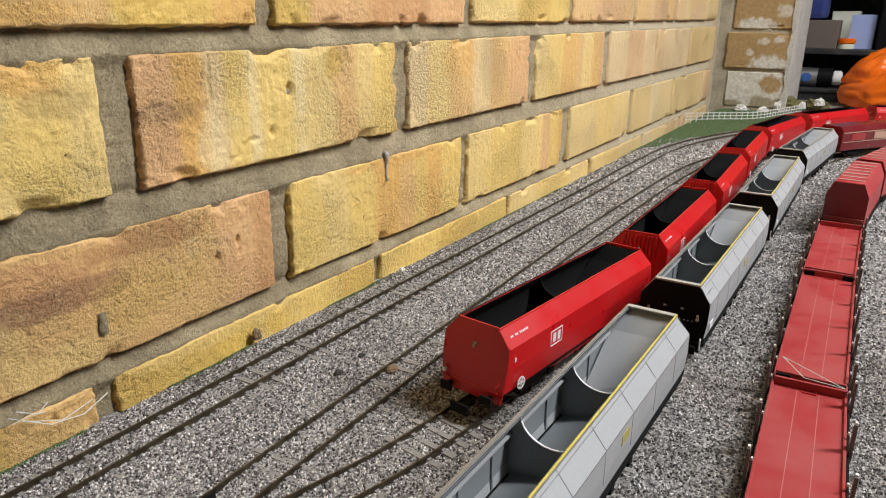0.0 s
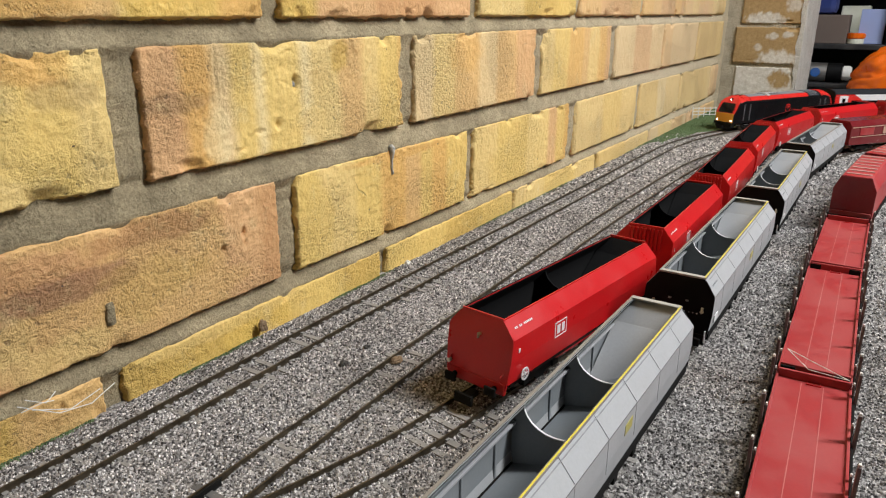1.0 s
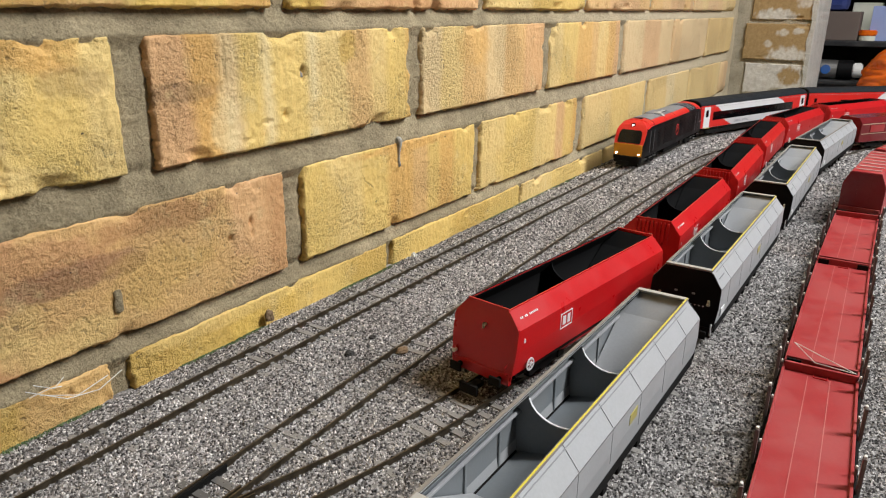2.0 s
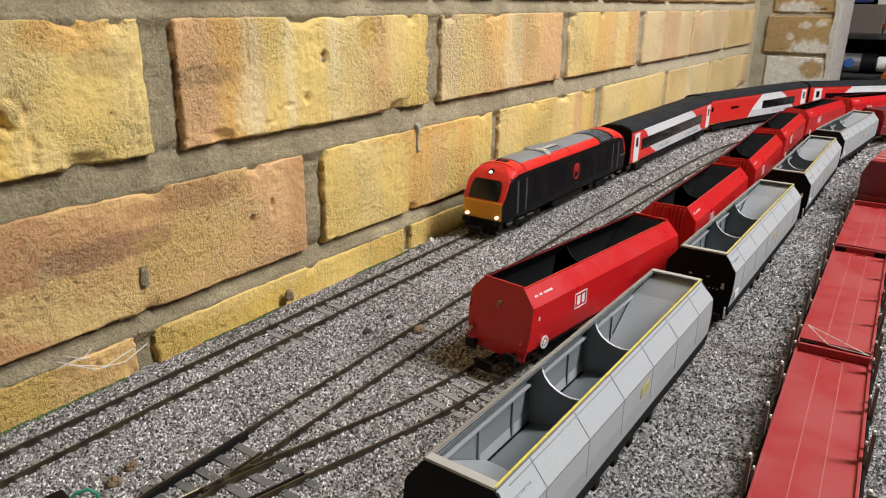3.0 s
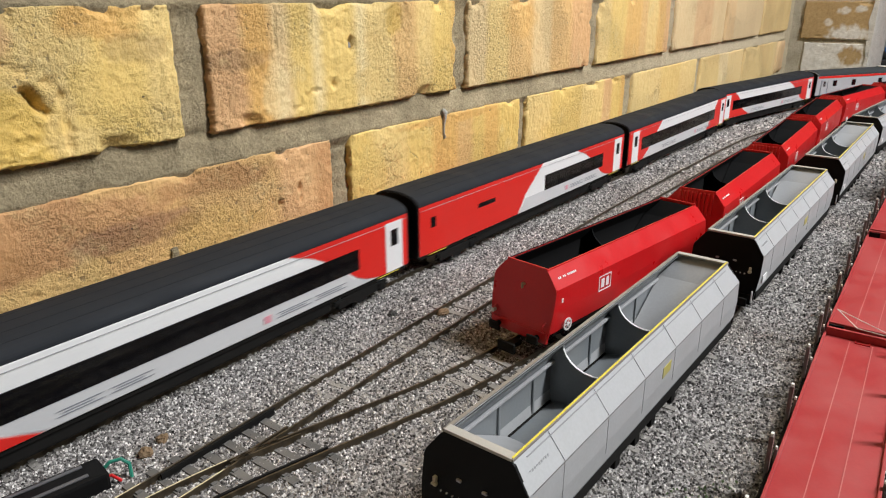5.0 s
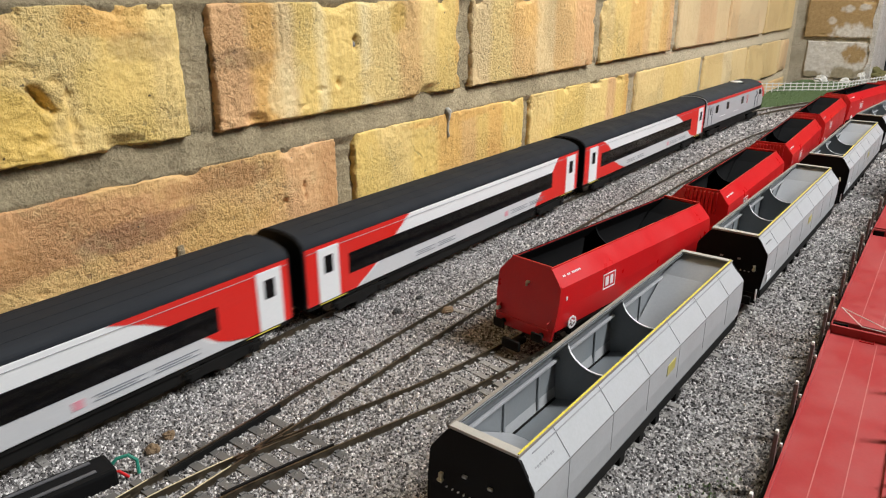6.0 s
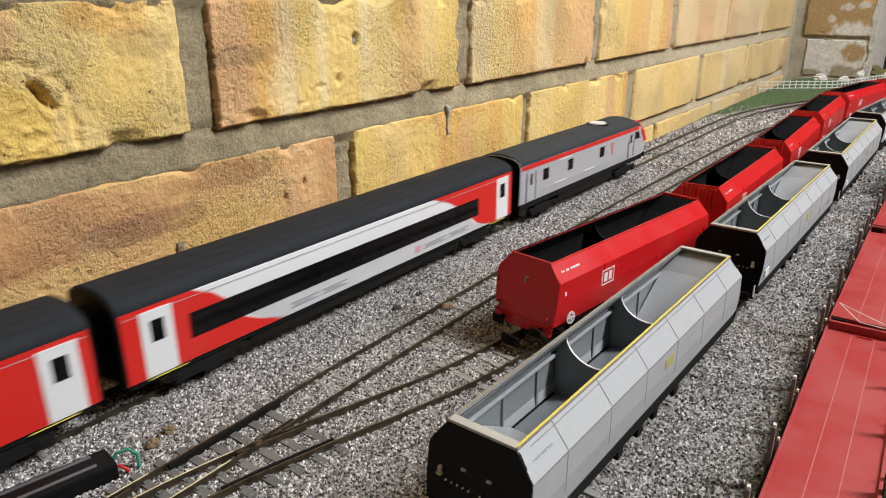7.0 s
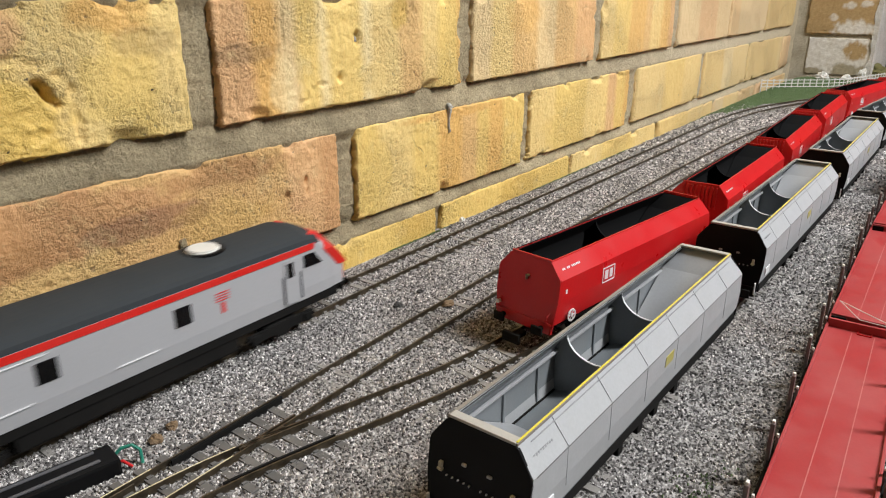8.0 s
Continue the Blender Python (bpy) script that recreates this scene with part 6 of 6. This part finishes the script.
# ---- dark clutter beyond the layout ----
def build_clutter():
    rack = tagged(empty("storage_rack"), "black storage rack with boxes behind the layout", "rack")
    part("shelf", box(0.02, 0.85, 1.66, 2.05, 0.098, 0.110, 0.002), DARK_BOARD, rack)
    part("shelf", box(0.02, 0.85, 1.66, 2.05, 0.30, 0.312, 0.002), DARK_BOARD, rack)
    part("back_panel", box(0.02, 0.85, 2.04, 2.06, -0.06, 0.60), DARK_BOARD, rack)
    for x in (0.03, 0.83):
        part("upright", box(x - 0.012, x + 0.012, 1.67, 1.69, -0.06, 0.60, 0.002), DARK_BOARD, rack)
    tagged(part("card_box", box(0.108, 0.192, 1.67, 1.76, 0.110, 0.172, 0.002), BROWN_CARD), "brown grey cardboard box on the shelf", "box")
    tagged(part("paper_stack", box(0.166, 0.226, 1.78, 1.84, 0.110, 0.192, 0.003), PAPER), "cream paper packet standing on the shelf", "packet")
    tagged(part("blue_card", box(0.212, 0.262, 1.70, 1.705, 0.110, 0.184, 0.001), PALE_BLUE), "pale blue card standing on the shelf", "card")
    jar = tagged(empty("paint_jar", pose(0.210, 1.69, 0.110)), "small jar with an orange lid", "jar")
    part("glass", rod(0, 0, 0.006, 0.017, 0.012, "z", None, 20, 0.001), PAPER, jar)
    part("lid", rod(0, 0, 0.017, 0.019, 0.012, "z", None, 24, 0.002), ORANGE, jar, "orange lid")
    tagged(part("navy_cloth", box(0.105, 0.160, 1.70, 1.78, 0.174, 0.225, 0.012), NAVY), "folded navy cloth on a cardboard box", "cloth")
    tagged(part("dark_case", box(0.268, 0.42, 1.68, 1.80, 0.110, 0.22, 0.004), BLACK), "black case on the shelf", "case")
    bottle = tagged(empty("spray_can", pose(0.115, 1.645, 0.048)), "silver and black spray can lying on its side", "can")
    part("can_body", rod(0.020, 0, 0, 0.021, 0.066, "x", None, 28, 0.002), STEEL, bottle)
    part("black_band", rod(0.067, 0, 0, 0.0213, 0.030, "x", None, 28, 0.001), BLACK, bottle)
    part("cap", rod(0.091, 0, 0, 0.016, 0.020, "x", None, 24, 0.003), PLASTIC_WHITE, bottle, "white cap")
    part("label_spot", rod(0.030, -0.0195, 0.001, 0.010, 0.005, "y", None, 20), BLUE, bottle, "blue round label")
    tagged(part("can_tray", box(0.06, 0.30, 1.60, 1.66, 0.018, 0.027, 0.002), DARK_BOARD), "black tray under the spray can", "tray")
    part_leg = part("tray_block", box(0.07, 0.29, 1.605, 1.655, -0.004, 0.018), DARK_BOARD)
    tagged(part_leg, "dark block under the tray", "block")
    # crumpled bag
    bm = bmesh.new()
    bmesh.ops.create_icosphere(bm, subdivisions=5, radius=1)
    for v in bm.verts:
        c = v.co.copy()
        along, across = c.x * 0.85 + c.z * 0.53, c.z * 0.85 - c.x * 0.53
        warp = noise.noise(c * 1.7 + Vector((3, 1, 0)))
        d = Vector((along * 0.9, c.y * 1.6, across * 4.2 + warp * 1.1))
        # sharp creases that run up the bag, and smaller crumples between
        fold = abs(noise.noise(d)) * 0.62 + abs(noise.noise(d * 2.1 + Vector((5, 0, 2)))) * 0.20 + abs(noise.noise(c * 5.0)) * 0.04
        fold *= 1.0 - 0.75 * max(0.0, -c.x) ** 2
        slope = min(1.0, 0.72 + 0.28 * (c.x + 1.0))
        v.co = Vector((c.x * 0.100, c.y * 0.065, max(c.z, -0.4) * 0.098 * slope)) * (1.14 - fold)
    bag = part("carrier_bag", bm, ORANGE, smooth=True)
    bag.location = (0.328, 1.53, 0.034)
    tagged(bag, "crumpled bright orange plastic carrier bag", "bag")


build_clutter()


def build_wall_marks():
    rows = [[(0.0002 + 0.0013 * w * d, -0.0255 + 0.0027 * w * c + 0.0004 * math.sin(z * 1300), z) for c, d in ((-1, 0), (-0.75, 0.9), (0, 1), (0.75, 0.9), (1, 0))] for z, w in ((0.0326, 0.5), (0.0335, 0.9), (0.0370, 1.0), (0.0405, 0.85), (0.0435, 0.8), (0.0442, 0.4))]
    tagged(part("filler_dab", loft(rows), MORTAR, smooth=True), "grey filler dab on a russet brick", "filler dab", kind="structure")
    rows = [[(-0.0012 + 0.0034 * w * d, 0.2037 + 0.0017 * w * c + 0.0003 * math.sin(z * 900), z) for c, d in ((-1, 0), (-0.6, 0.8), (0, 1), (0.6, 0.8), (1, 0))] for z, w in ((0.0625, 0.3), (0.0640, 0.9), (0.0680, 0.7), (0.0740, 0.8), (0.0790, 1.1), (0.0830, 1.4), (0.0850, 0.6))]
    tagged(part("filler_streak", loft(rows), CHALK, smooth=True), "thin pale grey drip of filler on the brick", "filler drip", kind="structure")
    tagged(lump("wall_plug", (-0.004, 0.1097, 0.1348), (0.0030, 0.0016, 0.0030), SEAM, "grey plug in a drilled hole", "wall plug", 5, 0.2), kind="structure")
    web = tagged(empty("cobweb"), "dusty pale cobweb at the foot of the brick wall", "cobweb", kind="structure")
    for pts in (((0.002, -0.075, 0.0135), (0.006, -0.060, 0.004), (0.006, -0.045, 0.0015), (0.002, -0.030, 0.0040)), ((0.001, -0.071, 0.0145), (0.004, -0.064, 0.0105), (0.002, -0.058, 0.0130)), ((0.002, -0.074, 0.0100), (0.005, -0.066, 0.0120), (0.003, -0.060, 0.0095)), ((0.001, -0.069, 0.0085), (0.006, -0.055, 0.0035), (0.003, -0.038, 0.0050))):
        part("strand", tube_along(pts, 0.00022, 5), PLASTIC_WHITE, web)


build_wall_marks()
for way, s0, s1, label, rows in ((MAIN, 0.9, 4.2, "weathered model track beside the brick wall", (1.45, 3.0)), (LOOP, 0.0, 1.9, "empty weathered model siding track", (0.47, 1.35)), (COAL, 0.0, 1.9, "model siding track under the red hoppers", (0.24, 0.5)), (STONE, 0.0, 1.9, "model siding track under the grey hoppers", (0.2, 0.8)), (STEEL_ROAD, 0.0, 1.8, "model siding track under the red steel wagons", (0.3, 0.7))):
    build_track(way, s0, s1, label, rows)
build_wall()
build_pier()
build_grit()

# ---- the train's run ----
TIMES = (0.0, 0.5, 1.0, 1.5, 3.0, 3.5, 4.0, 4.5, 6.0, 6.5, 7.0, 7.5, 8.0)
NOSE = (1.385, 1.168, 0.957, 0.760, 0.224, 0.054, -0.112, -0.275, -0.851, -1.050, -1.249, -1.449, -1.654)


def nose_at(t):
    """Where the locomotive's nose stands along the line: a smooth curve through the table."""
    i = min(max(int(np.searchsorted(TIMES, t, side="right")) - 1, 0), len(TIMES) - 2)
    slope = np.gradient(np.array(NOSE), np.array(TIMES))
    h = TIMES[i + 1] - TIMES[i]
    u = (t - TIMES[i]) / h
    return float((2 * u ** 3 - 3 * u ** 2 + 1) * NOSE[i] + (u ** 3 - 2 * u ** 2 + u) * h * slope[i] + (3 * u ** 2 - 2 * u ** 3) * NOSE[i + 1] + (u ** 3 - u ** 2) * h * slope[i + 1])


def motions():
    origin = MAIN.s_at_y(0.0)
    lead = 0.0
    for (thing, length), gap in zip([LOCO, *COACHES, TRAILER], (0.012, 0.010, 0.010, 0.010, 0.010, 0.0)):
        rows = []
        for i in range(33):
            t = i * 0.25
            s = origin + nose_at(t) + lead
            p, q = MAIN.at(s + length * 0.17), MAIN.at(s + length * 0.83)
            d = (q - p) / np.linalg.norm(q - p)
            a = (p + q) / 2 - d * length / 2
            rows.append((t, pose(a[0], a[1], 0, 0, 0, math.degrees(math.atan2(-d[0], d[1])))))
        walk(thing, rows)
        lead += length + gap


motions()
